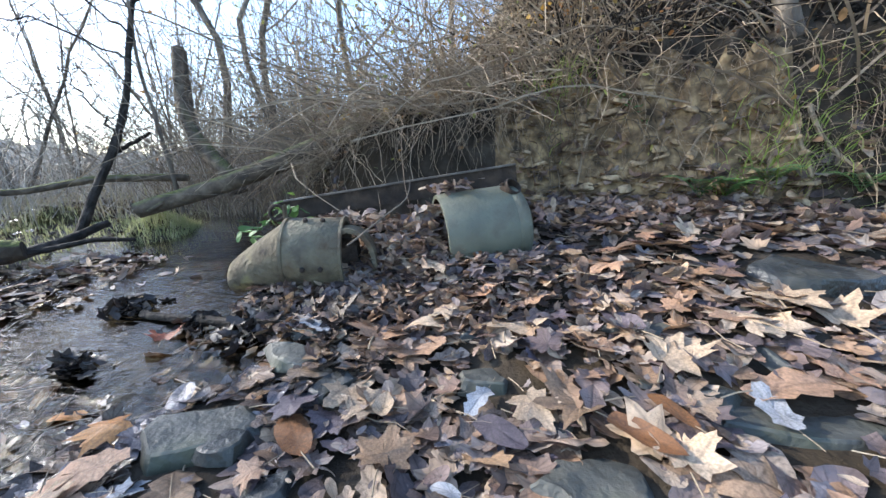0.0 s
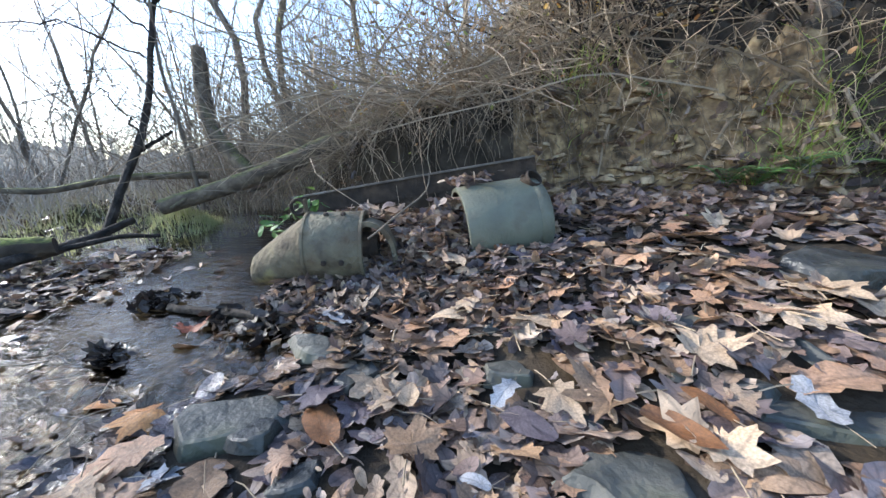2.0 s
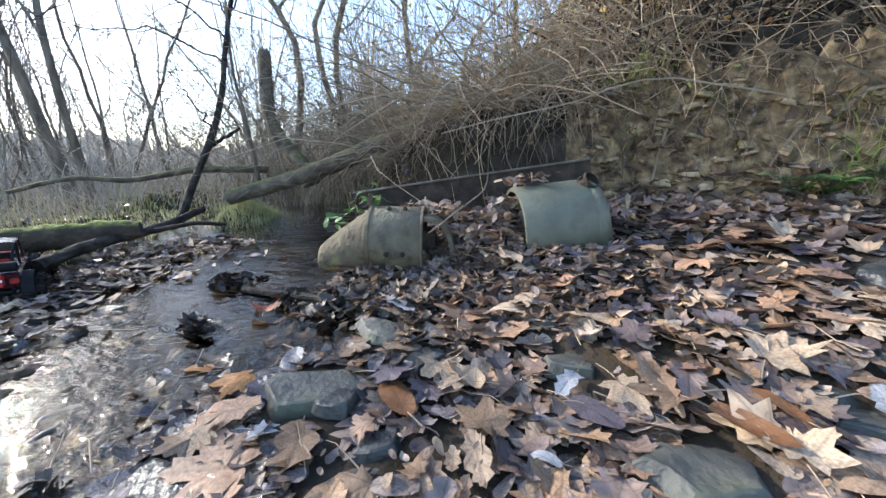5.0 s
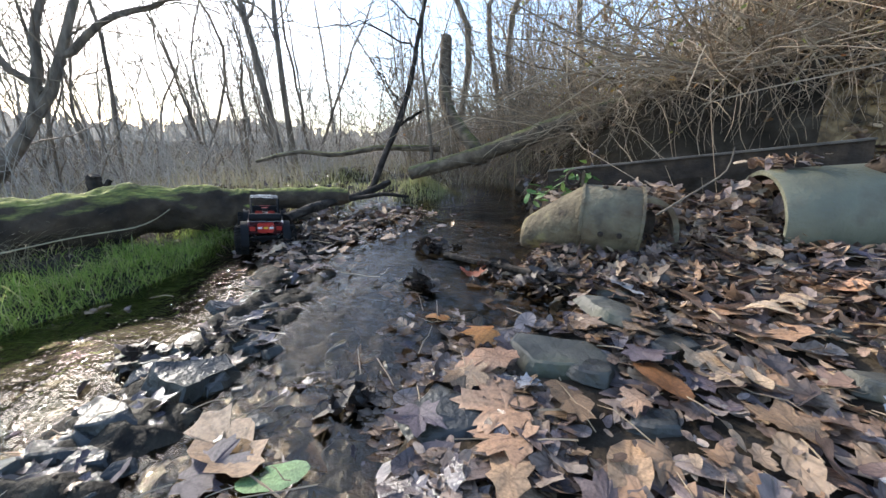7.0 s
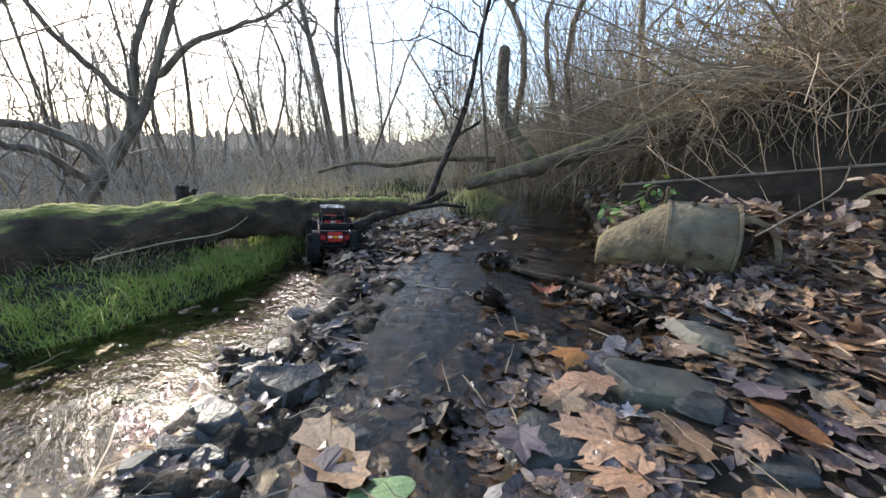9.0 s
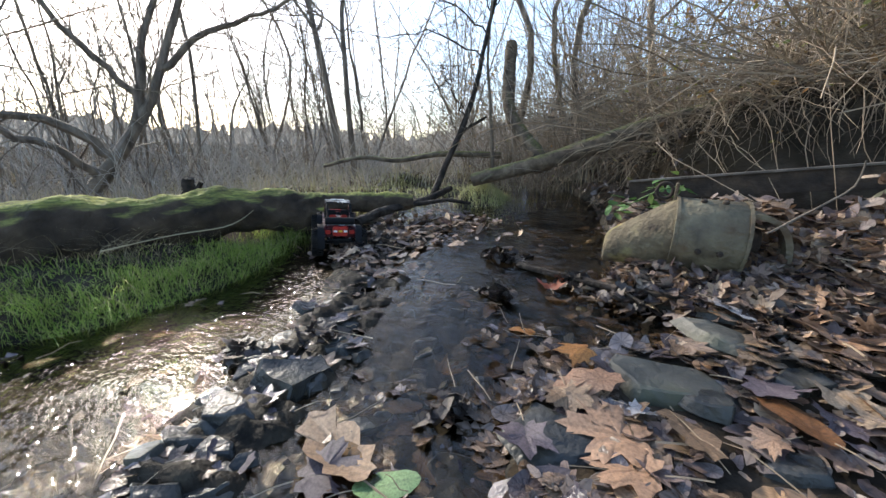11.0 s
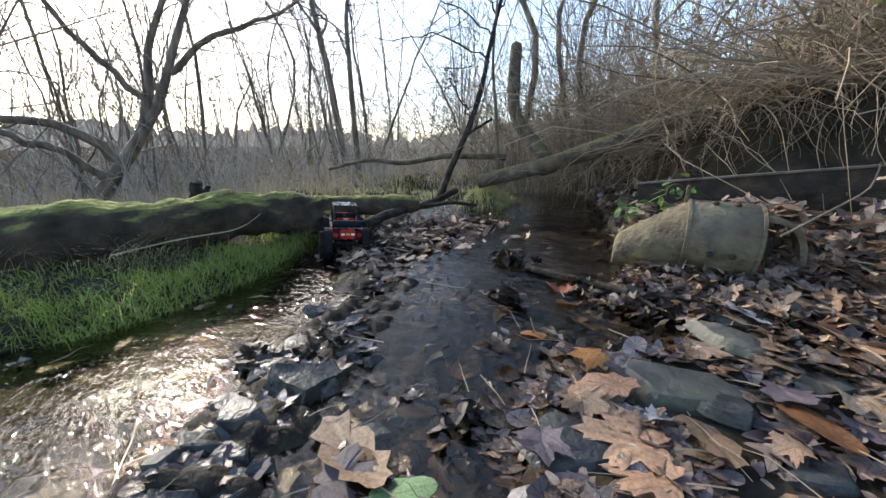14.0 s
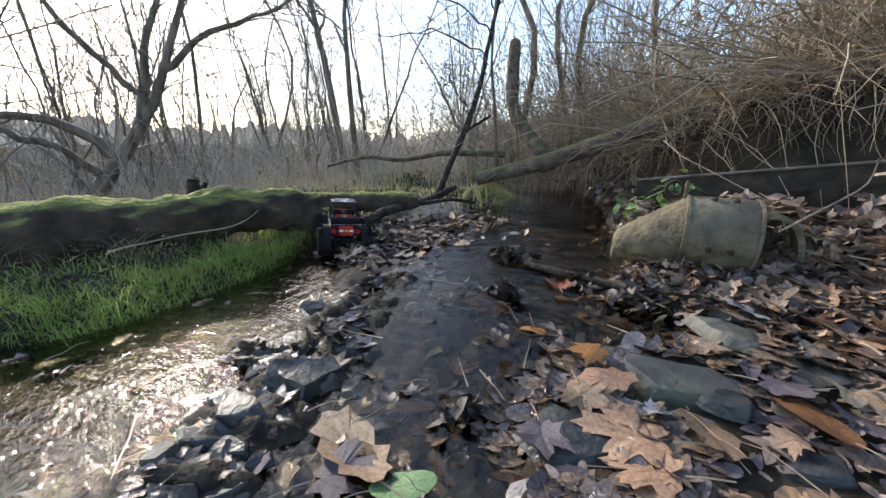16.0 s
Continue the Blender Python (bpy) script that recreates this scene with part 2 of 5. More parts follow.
LEAF_DRY = material("shrivelled_leaf", [(0.16, 0.09, 0.05), (0.28, 0.17, 0.09), (0.34, 0.20, 0.09)], 20, 0.8, 0.0, random_by="island", spread=0.2, translucent=0.2)
FLOOR = material("forest_floor", [(0.035, 0.027, 0.019), (0.075, 0.058, 0.04), (0.12, 0.095, 0.066)], 3, 1.0, 0.6, 30, patches=((0.05, 0.05, 0.022), 0.9, 0.55, 0.7))
FLOOR.node_tree.nodes["Principled BSDF"].inputs["Specular IOR Level"].default_value = 0.0
BARK_LOG = mossy(material("brown_log_bark", [(0.05, 0.036, 0.024), (0.115, 0.086, 0.057), (0.20, 0.152, 0.10)], 18, 0.9, 0.9, 60), (0.12, 0.125, 0.03), 0.45, 1.0)
# branch grey lifted above its own tone to paint in the haze
STEM_HAZED = material("haze_paled_branch", [(0.25, 0.225, 0.195), (0.36, 0.325, 0.28), (0.46, 0.42, 0.35)], 10, 0.9, 0.0, random_by="island", spread=0.2)
WATER = water_material()


# ---- mesh helpers ----
class Acc:
    """Collects many small pieces into one mesh."""
    flat = {}

    def __init__(self):
        self.v, self.f, self.c, self.n, self.b = [], [], [], 0, []

    def add(self, verts, faces, blade=None):
        key = id(faces)
        if key in Acc.flat and Acc.flat[key][0] is faces:
            _, count, ring = Acc.flat[key]
        else:
            count = np.array([len(q) for q in faces])
            ring = np.array([i for q in faces for i in q]) if not isinstance(faces, np.ndarray) else faces.ravel()
            if blade is not None:
                Acc.flat[key] = (faces, count, ring)
        if blade is not None:
            self.b.append(blade)
        self.v.append(np.asarray(verts, float))
        self.f.append(ring + self.n)
        self.c.append(count)
        self.n += len(verts)

    def mesh(self, name, mat, smooth=True):
        me = bpy.data.meshes.new(name)
        ring, count = np.concatenate(self.f).astype(np.int32), np.concatenate(self.c).astype(np.int32)
        me.vertices.add(self.n)
        me.vertices.foreach_set("co", np.vstack(self.v).ravel())
        me.loops.add(len(ring))
        me.loops.foreach_set("vertex_index", ring)
        me.polygons.add(len(count))
        me.polygons.foreach_set("loop_start", np.concatenate([[0], np.cumsum(count)[:-1]]).astype(np.int32))
        me.update(calc_edges=True)
        me.materials.append(mat)
        me.polygons.foreach_set("use_smooth", np.full(len(count), smooth))
        if smooth and len(me.polygons) < 4000:
            me.set_sharp_from_angle(angle=radians(38))
        if self.b:
            me.attributes.new("blade", "FLOAT_VECTOR", "POINT").data.foreach_set("vector", np.vstack(self.b).ravel())
        me.update()
        return me


def part(name, me, parent=None, label="", m=None):
    """One mesh object, under a thing or a part if given."""
    ob = new(name, me)
    if m is not None:
        ob.matrix_basis = m
    if parent:
        ob.parent = parent
    if label:
        ob["label"] = label
    return ob


def thing(name, label, category, group="", kind="", m=None, me=None):
    ob = new(name, me)
    if m is not None:
        ob.matrix_basis = m
    return tagged(ob, label, category, group, kind)


@functools.lru_cache(None)
def tube_faces(k, sides, caps):
    faces = [(a * sides + s, a * sides + (s + 1) % sides, (a + 1) * sides + (s + 1) % sides, (a + 1) * sides + s) for a in range(k - 1) for s in range(sides)]
    if caps:
        faces += [tuple(range(sides))[::-1], tuple((k - 1) * sides + s for s in range(sides))]
    Acc.flat[id(faces)] = (faces, np.array([len(q) for q in faces]), np.array([i for q in faces for i in q]))
    return faces


def tube(acc, pts, radii, sides=6, caps=True, lump=0.0):
    """A tapered tube along a line of points."""
    pts = np.asarray(pts, float)
    k = len(pts)
    rr = np.repeat(np.broadcast_to(radii, k).astype(float)[:, None], sides, 1)
    if lump:
        rr = rr * (1 + lump * rng.uniform(-1, 1, (k, sides)))
    tan = np.empty_like(pts)
    tan[1:-1], tan[0], tan[-1] = pts[2:] - pts[:-2], pts[1] - pts[0], pts[-1] - pts[-2]
    tan /= np.sqrt((tan * tan).sum(1))[:, None] + 1e-9
    axis = int(np.argmin(np.abs(tan).max(0)))
    x, y, z = tan.T
    zero = np.zeros(k)
    u = np.stack(((zero, z, -y), (-z, zero, x), (y, -x, zero))[axis], 1)
    u /= np.sqrt((u * u).sum(1))[:, None] + 1e-9
    w = np.stack([y * u[:, 2] - z * u[:, 1], z * u[:, 0] - x * u[:, 2], x * u[:, 1] - y * u[:, 0]], 1)
    ang = np.arange(sides) * (2 * math.pi / sides)
    ring = u[:, None, :] * np.cos(ang)[None, :, None] + w[:, None, :] * np.sin(ang)[None, :, None]
    acc.add((pts[:, None, :] + ring * rr[:, :, None]).reshape(-1, 3), tube_faces(k, sides, caps))


def spline(points, n):
    """Points spaced along a smooth line through the given ones."""
    p = np.asarray(points, float)
    t = np.linspace(0, len(p) - 1, n)
    out = []
    for x in t:
        i = min(int(x), len(p) - 2)
        f = x - i
        p0, p1, p2, p3 = p[max(i - 1, 0)], p[i], p[i + 1], p[min(i + 2, len(p) - 1)]
        out.append(0.5 * ((2 * p1) + (-p0 + p2) * f + (2 * p0 - 5 * p1 + 4 * p2 - p3) * f * f + (-p0 + 3 * p1 - 3 * p2 + p3) * f ** 3))
    return np.array(out)


def box(acc, x0, x1, y0, y1, z0, z1, bevel=0.0, m=None):
    bm = bmesh.new()
    bmesh.ops.create_cube(bm, size=1)
    for v in bm.verts:
        v.co = Vector(((x0 + x1) / 2 + v.co.x * (x1 - x0), (y0 + y1) / 2 + v.co.y * (y1 - y0), (z0 + z1) / 2 + v.co.z * (z1 - z0)))
    if bevel:
        bmesh.ops.bevel(bm, geom=list(bm.edges), offset=bevel, segments=2, affect="EDGES")
    if m is not None:
        bm.transform(m)
    bm.verts.index_update()
    acc.add([v.co[:] for v in bm.verts], [[v.index for v in f.verts] for f in bm.faces])
    bm.free()


def lathe(acc, profile, sides=32, m=None, a0=0.0, a1=2 * math.pi):
    """A surface turned round the x axis from (x, r) pairs."""
    full = abs(a1 - a0 - 2 * math.pi) < 1e-6
    ang = np.linspace(a0, a1, sides, endpoint=not full)
    verts = np.array([(x, r * math.cos(a), r * math.sin(a)) for x, r in profile for a in ang])
    faces = []
    for k in range(len(profile) - 1):
        for s in range(sides if full else sides - 1):
            q = (s + 1) % sides
            faces.append((k * sides + s, k * sides + q, (k + 1) * sides + q, (k + 1) * sides + s))
    if m is not None:
        verts = np.array([(m @ Vector(v))[:] for v in verts])
    acc.add(verts, faces)


def smooth(a, b, x):
    t = np.clip((np.asarray(x, float) - a) / (b - a), 0, 1)
    return t * t * (3 - 2 * t)


def ripple(x, y, s, seed=0.0):
    """Cheap smooth noise of about -1 to 1."""
    return (np.sin(x * s * 1.3 + y * s * 0.7 + seed) + np.sin(-x * s * 0.9 + y * s * 1.6 + 2 * seed + 1.3) + np.sin(x * s * 2.1 - y * s * 2.4 + 0.7 * seed) * 0.6) / 2.6


# ---- lie of the land ----
def water_z(x, y):
    w = np.interp(y, [-1, 0.3, 0.6, 1.07, 1.6, 2.3, 3.5], [-0.02, 0.0, 0.045, 0.09, 0.155, 0.25, 0.30])
    return w + np.interp(x, [-3, -2.4, -1.1], [-0.10, -0.075, 0.0]) * (1 - smooth(0.3, 1.0, y))


def right_edge(y):
    return np.interp(y, [-2, -0.5, 0.15, 0.25, 0.45, 0.6, 0.8, 0.92, 1.02, 1.25, 1.5, 2.1, 2.4, 2.8, 3.4], [-0.35, -0.42, -0.5, -0.58, -0.67, -0.63, -0.42, -0.34, -0.64, -0.66, -0.78, -1.05, -1.3, -1.65, -2.2])


def left_edge(y):
    return np.interp(y, [-2, -0.5, -0.12, 0.12, 0.43, 0.6, 0.75, 1.0, 1.2, 1.4, 1.6, 2.1, 2.6, 3.4], [-2.35, -2.1, -1.96, -2.04, -2.1, -2.12, -2.25, -2.3, -2.05, -1.85, -1.78, -1.85, -2.0, -2.3])


def bar(x, y):
    """How much of the stony bar in mid-stream is here, 0 to 1."""
    cx = np.interp(y, [-0.6, -0.3, 0, 0.2, 0.5, 0.8, 1.1, 1.4, 1.7], [-0.85, -0.92, -1.07, -1.2, -1.42, -1.75, -1.75, -1.65, -1.7])
    wd = np.interp(y, [-0.6, 0, 0.5, 0.9, 1.3, 1.7], [0.08, 0.12, 0.17, 0.32, 0.25, 0.08])
    return np.exp(-((x - cx) / wd) ** 2) * (1 - smooth(1.5, 1.8, y)) * smooth(-0.6, -0.3, y)


def toe(x):
    return np.interp(x, [-3, -1.6, -1.2, -0.9, -0.6, 0, 0.5, 1.0, 1.5, 3, 8], [4.5, 3.2, 2.55, 2.15, 1.78, 1.78, 1.88, 1.7, 1.55, 1.5, 0.5])


def land(x, y):
    x, y = np.asarray(x, float), np.asarray(y, float)
    w = water_z(x, y)
    dr, dl = x - right_edge(y), left_edge(y) - x
    bed = w - 0.04 - 0.03 * smooth(1.0, 1.5, y) + 0.06 * bar(x, y) + 0.012 * ripple(x, y, 14) + smooth(-1.75, -1.3, x) * (1 - smooth(0.7, 1.05, y)) * (0.014 + 0.022 * ripple(x, y, 23, 5.0) + 0.014 * ripple(x, y, 52, 2.0) + 0.008 * ripple(x, y, 105, 1.0))
    lr = np.interp(y, [-3, 0.2, 0.45, 0.7, 1.0, 1.2, 1.6, 1.9], [0.0, 0.02, 0.035, 0.065, 0.13, 0.19, 0.28, 0.33]) + 0.07 * smooth(0.0, 0.8, x) + 0.015 * ripple(x, y, 8)
    lr = np.maximum(lr, w + 0.012)
    ll = 0.025 + 0.05 * smooth(0.1, 0.45, dl) + 0.10 * smooth(0.5, 1.2, y) + 0.06 * smooth(2.5, 2.9, -x) + 0.14 * smooth(1.6, 2.6, y) - 0.16 * smooth(3.2, 6, np.hypot(x, y)) + 0.03 * ripple(x, y, 5)
    z = bed + (lr - bed) * smooth(-0.05, 0.09, dr)
    z = z + (ll - z) * smooth(-0.05, 0.16, dl)
    z = z + 0.13 * np.exp(-((x + 0.1) / 0.12) ** 2 - ((y - 1.3) / 0.12) ** 2) + 0.05 * np.exp(-((x - 0.15) / 0.25) ** 2 - ((y - 1.2) / 0.1) ** 2)
    z = z + 0.17 * np.exp(-((x + 1.82) / 0.17) ** 2 - ((y - 1.97) / 0.18) ** 2)
    d = y - toe(x)
    high = smooth(-1.3, 0.7, x) * 0.85 + 0.08
    face = np.interp(x, [-1.5, -0.7, -0.4, 0.3, 0.7, 3], [0.12, 0.25, 0.42, 0.46, 0.55, 0.6])
    z = z + face * smooth(-0.03, np.interp(x, [0.3, 0.7], [0.15, 0.26]), d) + np.clip(d - 0.12, 0, 6) * 0.52 * high + 0.03 * smooth(0, 0.3, d) * ripple(x, y, 11)
    z = z + smooth(-0.03, 0.1, d) * (1 - smooth(0.3, 0.6, d)) * (0.055 * ripple(x, y, 24, 1.0) + 0.03 * ripple(x, y, 57, 4.0) + 0.016 * ripple(x, y, 110, 2.0))
    far = np.hypot(x, y)
    z = z + 0.05 * smooth(3, 8, far) * ripple(x, y, 0.6) + smooth(7, 70, far) * (1.2 + 6.0 * smooth(-10, 25, x + 0.6 * y))
    return z


xs = np.concatenate([-np.geomspace(120, 3.25, 26), np.arange(-3.2, -1.75, 0.035), np.arange(-1.75, -0.4, 0.016), np.arange(-0.4, 0.2, 0.035), np.arange(0.2, 2.0, 0.018), np.arange(2.0, 2.6, 0.035), np.geomspace(2.65, 120, 26)])
ys = np.concatenate([-np.geomspace(120, 0.95, 18), np.arange(-0.9, -0.5, 0.035), np.arange(-0.5, 1.05, 0.018), np.arange(1.05, 1.45, 0.035), np.arange(1.45, 2.25, 0.014), np.arange(2.25, 3.4, 0.035), np.geomspace(3.45, 160, 28)])
gx, gy = np.meshgrid(xs, ys)
gz = land(gx, gy)
nx, ny = len(xs), len(ys)
idx = np.arange(nx * ny).reshape(ny, nx)
quads = np.stack([idx[:-1, :-1], idx[:-1, 1:], idx[1:, 1:], idx[1:, :-1]], -1).reshape(-1, 4)
acc = Acc()
acc.add(np.stack([gx, gy, gz], -1).reshape(-1, 3), quads)
gm = acc.mesh("ground", SOIL)
gm.materials.append(CLAY)
mid = np.array([gm.vertices[q[0]].co[:] for q in quads])
dd = mid[:, 1] - toe(mid[:, 0])
clay = (dd > -0.05) & (dd < 0.21 + 0.04 * ripple(mid[:, 0], mid[:, 1], 9)) & (mid[:, 0] > 0.2) & (mid[:, 0] < 1.35)
wet = (mid[:, 2] < water_z(mid[:, 0], mid[:, 1]) + 0.05) & (mid[:, 0] < right_edge(mid[:, 1]) + 0.02) & (mid[:, 0] < -0.2) & (mid[:, 0] > -2.6) & (mid[:, 1] < 3.4)
gm.materials.append(BED)
gm.materials.append(FLOOR)
floor_ = (np.hypot(mid[:, 0], mid[:, 1]) > 3.4) | (mid[:, 0] < -2.75)
gm.polygons.foreach_set("material_index", np.where(wet, 2, np.where(clay, 1, np.where(floor_, 3, 0))).tolist())


def ground_z(x, y):
    """The ground's height at a place, read off its mesh."""
    i = min(max(int(np.searchsorted(xs, x)) - 1, 0), len(XS) - 2)
    j = min(max(int(np.searchsorted(ys, y)) - 1, 0), len(YS) - 2)
    u, v = (x - XS[i]) / (XS[i + 1] - XS[i]), (y - YS[j]) / (YS[j + 1] - YS[j])
    g0, g1 = GZ[j], GZ[j + 1]
    return (g0[i] * (1 - u) + g0[i + 1] * u) * (1 - v) + (g1[i] * (1 - u) + g1[i + 1] * u) * v


XS, YS, GZ = xs.tolist(), ys.tolist(), gz.tolist()
ground = thing("ground", "dark creek-bed soil rising to a clay bank", "ground", kind="structure", me=gm)

wx, wy = np.meshgrid(np.arange(-3.0, -0.2, 0.05), np.arange(-9.0, 3.5, 0.05))
wz = water_z(wx, wy)
nx, ny = wx.shape[1], wx.shape[0]
idx = np.arange(nx * ny).reshape(ny, nx)
quads = np.stack([idx[:-1, :-1], idx[:-1, 1:], idx[1:, 1:], idx[1:, :-1]], -1).reshape(-1, 4)
acc = Acc()
acc.add(np.stack([wx, wy, wz], -1).reshape(-1, 3), quads)
water = thing("water", "shallow clear creek water rippling over stones and leaves", "water", kind="structure", me=acc.mesh("water", WATER))
water.visible_shadow = False


# ---- old tank pieces and the steel beam ----
def motor_drum():
    """The bolted drum: a short barrel with rims, an elbow at one end and a torn flange at the other."""
    m = pose(-0.405, 1.215, 0.285, 0, 2, 13)
    root = thing("metal_drum", "rusty olive-painted metal drum with bolted bands, half buried in leaves", "metal drum", m=m)
    a = Acc()
    lathe(a, [(-0.095, 0.0), (-0.095, 0.112), (-0.092, 0.118), (-0.085, 0.119), (0.088, 0.119), (0.095, 0.114), (0.095, 0.107), (0.05, 0.105)], 48)
    part("barrel", a.mesh("barrel", TANK), root)
    # dark disc stands in for the shade inside the open end
    a = Acc()
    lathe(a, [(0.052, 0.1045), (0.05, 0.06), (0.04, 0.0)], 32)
    part("inner_end", a.mesh("inner_end", RUST), root, "dark inner end standing in for the opening's shade")
    for x in (-0.094, 0.09):
        a = Acc()
        lathe(a, [(x - 0.005, 0.112), (x - 0.005, 0.122), (x + 0.004, 0.1225), (x + 0.006, 0.112)], 48)
        part("rim", a.mesh("rim", TANK), root, "raised steel rim band")
    for x in (-0.028, 0.028):
        for ang in (14, -72):
            a = Acc()
            lathe(a, [(-0.006, 0.0), (-0.006, 0.009), (0.005, 0.0088), (0.008, 0.006), (0.008, 0.0)], 8)
            bm = pose(x, 0, 0) @ pose(0, 0, 0, ang, 0, 0) @ pose(0, -0.121, 0, 0, 0, -90)
            part("bolt", a.mesh("bolt", RUST), root, "rusty bolt head", bm)
    a = Acc()
    prof = [(0.0, 0.113, 0.0), (-0.015, 0.110, -0.006), (-0.05, 0.099, -0.022), (-0.085, 0.088, -0.038), (-0.12, 0.076, -0.055), (-0.155, 0.062, -0.072), (-0.17, 0.052, -0.080), (-0.174, 0.040, -0.083), (-0.172, 0.0, -0.083)]
    ang = np.linspace(0, 2 * np.pi, 40, endpoint=False)

    def dent(x, t):
        return -0.0035 * abs(ripple(x * 9, math.cos(t), 5, 2.0)) * (x < -0.01)

    verts = np.array([(1.15 * x - 0.096, (r + dent(x, t)) * math.cos(t), (r + dent(x, t)) * math.sin(t) + z) for x, r, z in prof for t in ang])
    faces = [(k * 40 + s, k * 40 + (s + 1) % 40, (k + 1) * 40 + (s + 1) % 40, (k + 1) * 40 + s) for k in range(len(prof) - 1) for s in range(40)]
    a.add(verts, faces)
    part("elbow", a.mesh("elbow", TANK_Y), root, "domed end, yellowed and flaking")
    a = Acc()
    arch = spline([(0.088, -0.05, 0.092), (0.12, -0.05, 0.094), (0.165, -0.05, 0.072), (0.195, -0.05, 0.02), (0.205, -0.05, -0.05)], 16)
    verts, faces = [], []
    for k, p in enumerate(arch):
        t = arch[min(k + 1, 15)] - arch[max(k - 1, 0)]
        out = np.array([-t[2], 0, t[0]]) / np.linalg.norm(t) * -1
        verts += [p + (0, -0.03, 0), p + (0, 0.05, 0), p + (0, 0.05, 0) + out * 0.012, p + (0, -0.03, 0) + out * 0.016]
    for k in range(15):
        faces += [(4 * k + s, 4 * k + (s + 1) % 4, 4 * k + 4 + (s + 1) % 4, 4 * k + 4 + s) for s in range(4)]
    a.add(verts, faces + [(0, 1, 2, 3), (63, 62, 61, 60)])
    part("flange", a.mesh("flange", TANK), root, "arched steel flange round a dark opening")
    a = Acc()
    lathe(a, [(0.06, 0.05), (0.12, 0.045), (0.135, 0.04), (0.137, 0.028), (0.11, 0.024), (0.1, 0.0)], 28)
    part("hub", a.mesh("hub", RUST), root, "dark rusted hub")
    a = Acc()
    box(a, -0.108, -0.098, -0.012, 0.012, 0.10, 0.165, 0.003)
    part("bracket", a.mesh("bracket", TANK), root, "upright steel bracket")
    a = Acc()
    t = np.linspace(0, 2 * np.pi, 17)
    tube(a, np.stack([-0.135 + 0.024 * np.cos(t), 0.02 + 0 * t, 0.135 + 0.026 * np.sin(t)], 1), 0.006, 6, False)
    part("lifting_ring", a.mesh("lifting_ring", RUST), root, "dark steel ring")


def green_tank():
    m = pose(0.135, 1.385, 0.325, 0, -5, 20)
    root = thing("metal_tank", "faded green cylindrical metal tank lying in dead leaves", "metal tank", m=m)
    a = Acc()
    lathe(a, [(-0.14, 0.135), (-0.14, 0.147), (-0.134, 0.150), (0.10, 0.150), (0.108, 0.1465), (0.116, 0.150), (0.135, 0.149), (0.15, 0.142), (0.16, 0.128), (0.167, 0.09), (0.17, 0.0)], 56)
    part("shell", a.mesh("shell", TANK_G), root)
    # inner wall and end, darker than the shell
    a = Acc()
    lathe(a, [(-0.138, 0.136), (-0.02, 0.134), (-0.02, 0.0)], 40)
    part("inner_wall", a.mesh("inner_wall", RUST), root, "dark inner wall and end")
    a = Acc()
    # the hole's shade is put into the neck's dark colour
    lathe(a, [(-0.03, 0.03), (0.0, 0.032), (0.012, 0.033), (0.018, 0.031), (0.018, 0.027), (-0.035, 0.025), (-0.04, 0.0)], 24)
    part("neck", a.mesh("neck", RUST), root, "open pipe neck, coloured dark for its shaded hole", pose(0.118, -0.055, 0.142, 0, -35, -60))


def steel_beam():
    p0, p1 = Vector((-0.71, 1.445, 0.43)), Vector((0.28, 1.605, 0.552))
    d = p1 - p0
    ln = d.length
    root = thing("steel_beam", "long dark rusted steel angle beam lying against the bank", "steel beam", m=Matrix.Translation(p0) @ d.to_track_quat("X", "Z").to_matrix().to_4x4())
    a = Acc()
    box(a, 0, ln, -0.005, 0.005, -0.075, 0.0, 0.0015)
    part("web", a.mesh("web", RUST), root)
    a = Acc()
    box(a, 0, ln, -0.016, 0.03, 0.0, 0.007, 0.002)
    part("top_flange", a.mesh("top_flange", STEEL_EDGE), root, "worn paler top edge")


STEEL_EDGE = material("worn_steel_edge", [(0.05, 0.04, 0.032), (0.12, 0.10, 0.08), (0.21, 0.18, 0.15)], 12, 0.65, 0.5, 60)
TANK_Y = material("yellowed_flaking_paint", [(0.045, 0.033, 0.02), (0.115, 0.092, 0.055), (0.17, 0.14, 0.085)], 18, 0.9, 0.9, 55, patches=((0.27, 0.235, 0.075), 9, 0.54, 0.7))
motor_drum()
green_tank()
steel_beam()


# ---- logs, snag, dead limbs ----
def wood_piece(name, label, category, lines, mat, sides=10, lump=0.06, n=16, rough=0.0):
    """A thing of one stem and its side branches: each line is (points, r at start, r at end)."""
    root = None
    for k, (pts, r0, r1) in enumerate(lines):
        a = Acc()
        p = spline(pts, n if k == 0 else max(6, n // 2))
        p[1:-1] += rng.normal(0, 0.12 * min(r0, 0.04) * min(1.0, (14 / len(p)) ** 2), (len(p) - 2, 3))
        tube(a, p, np.linspace(r0, r1, len(p)), sides if k == 0 else 7, True, lump)
        if rough and k == 0:
            for v in a.v[0]:
                q = Vector(v)
                w = noise.noise(q * 3.5) * 1.2 + noise.noise(q * 11.0) * 0.7 + noise.noise(Vector((q.x * 40, q.y * 9, q.z * 40))) * 0.45 + noise.noise(q * 60) * 0.2
                mid_p = p[np.argmin(((p - v) ** 2).sum(1))]
                out = (v - mid_p) / (np.linalg.norm(v - mid_p) + 1e-6)
                v += out * w * rough
        me = a.mesh(name if k == 0 else "branch", mat)
        if root is None:
            root = thing(name, label, category, me=me)
        else:
            part("branch", me, root)
    return root


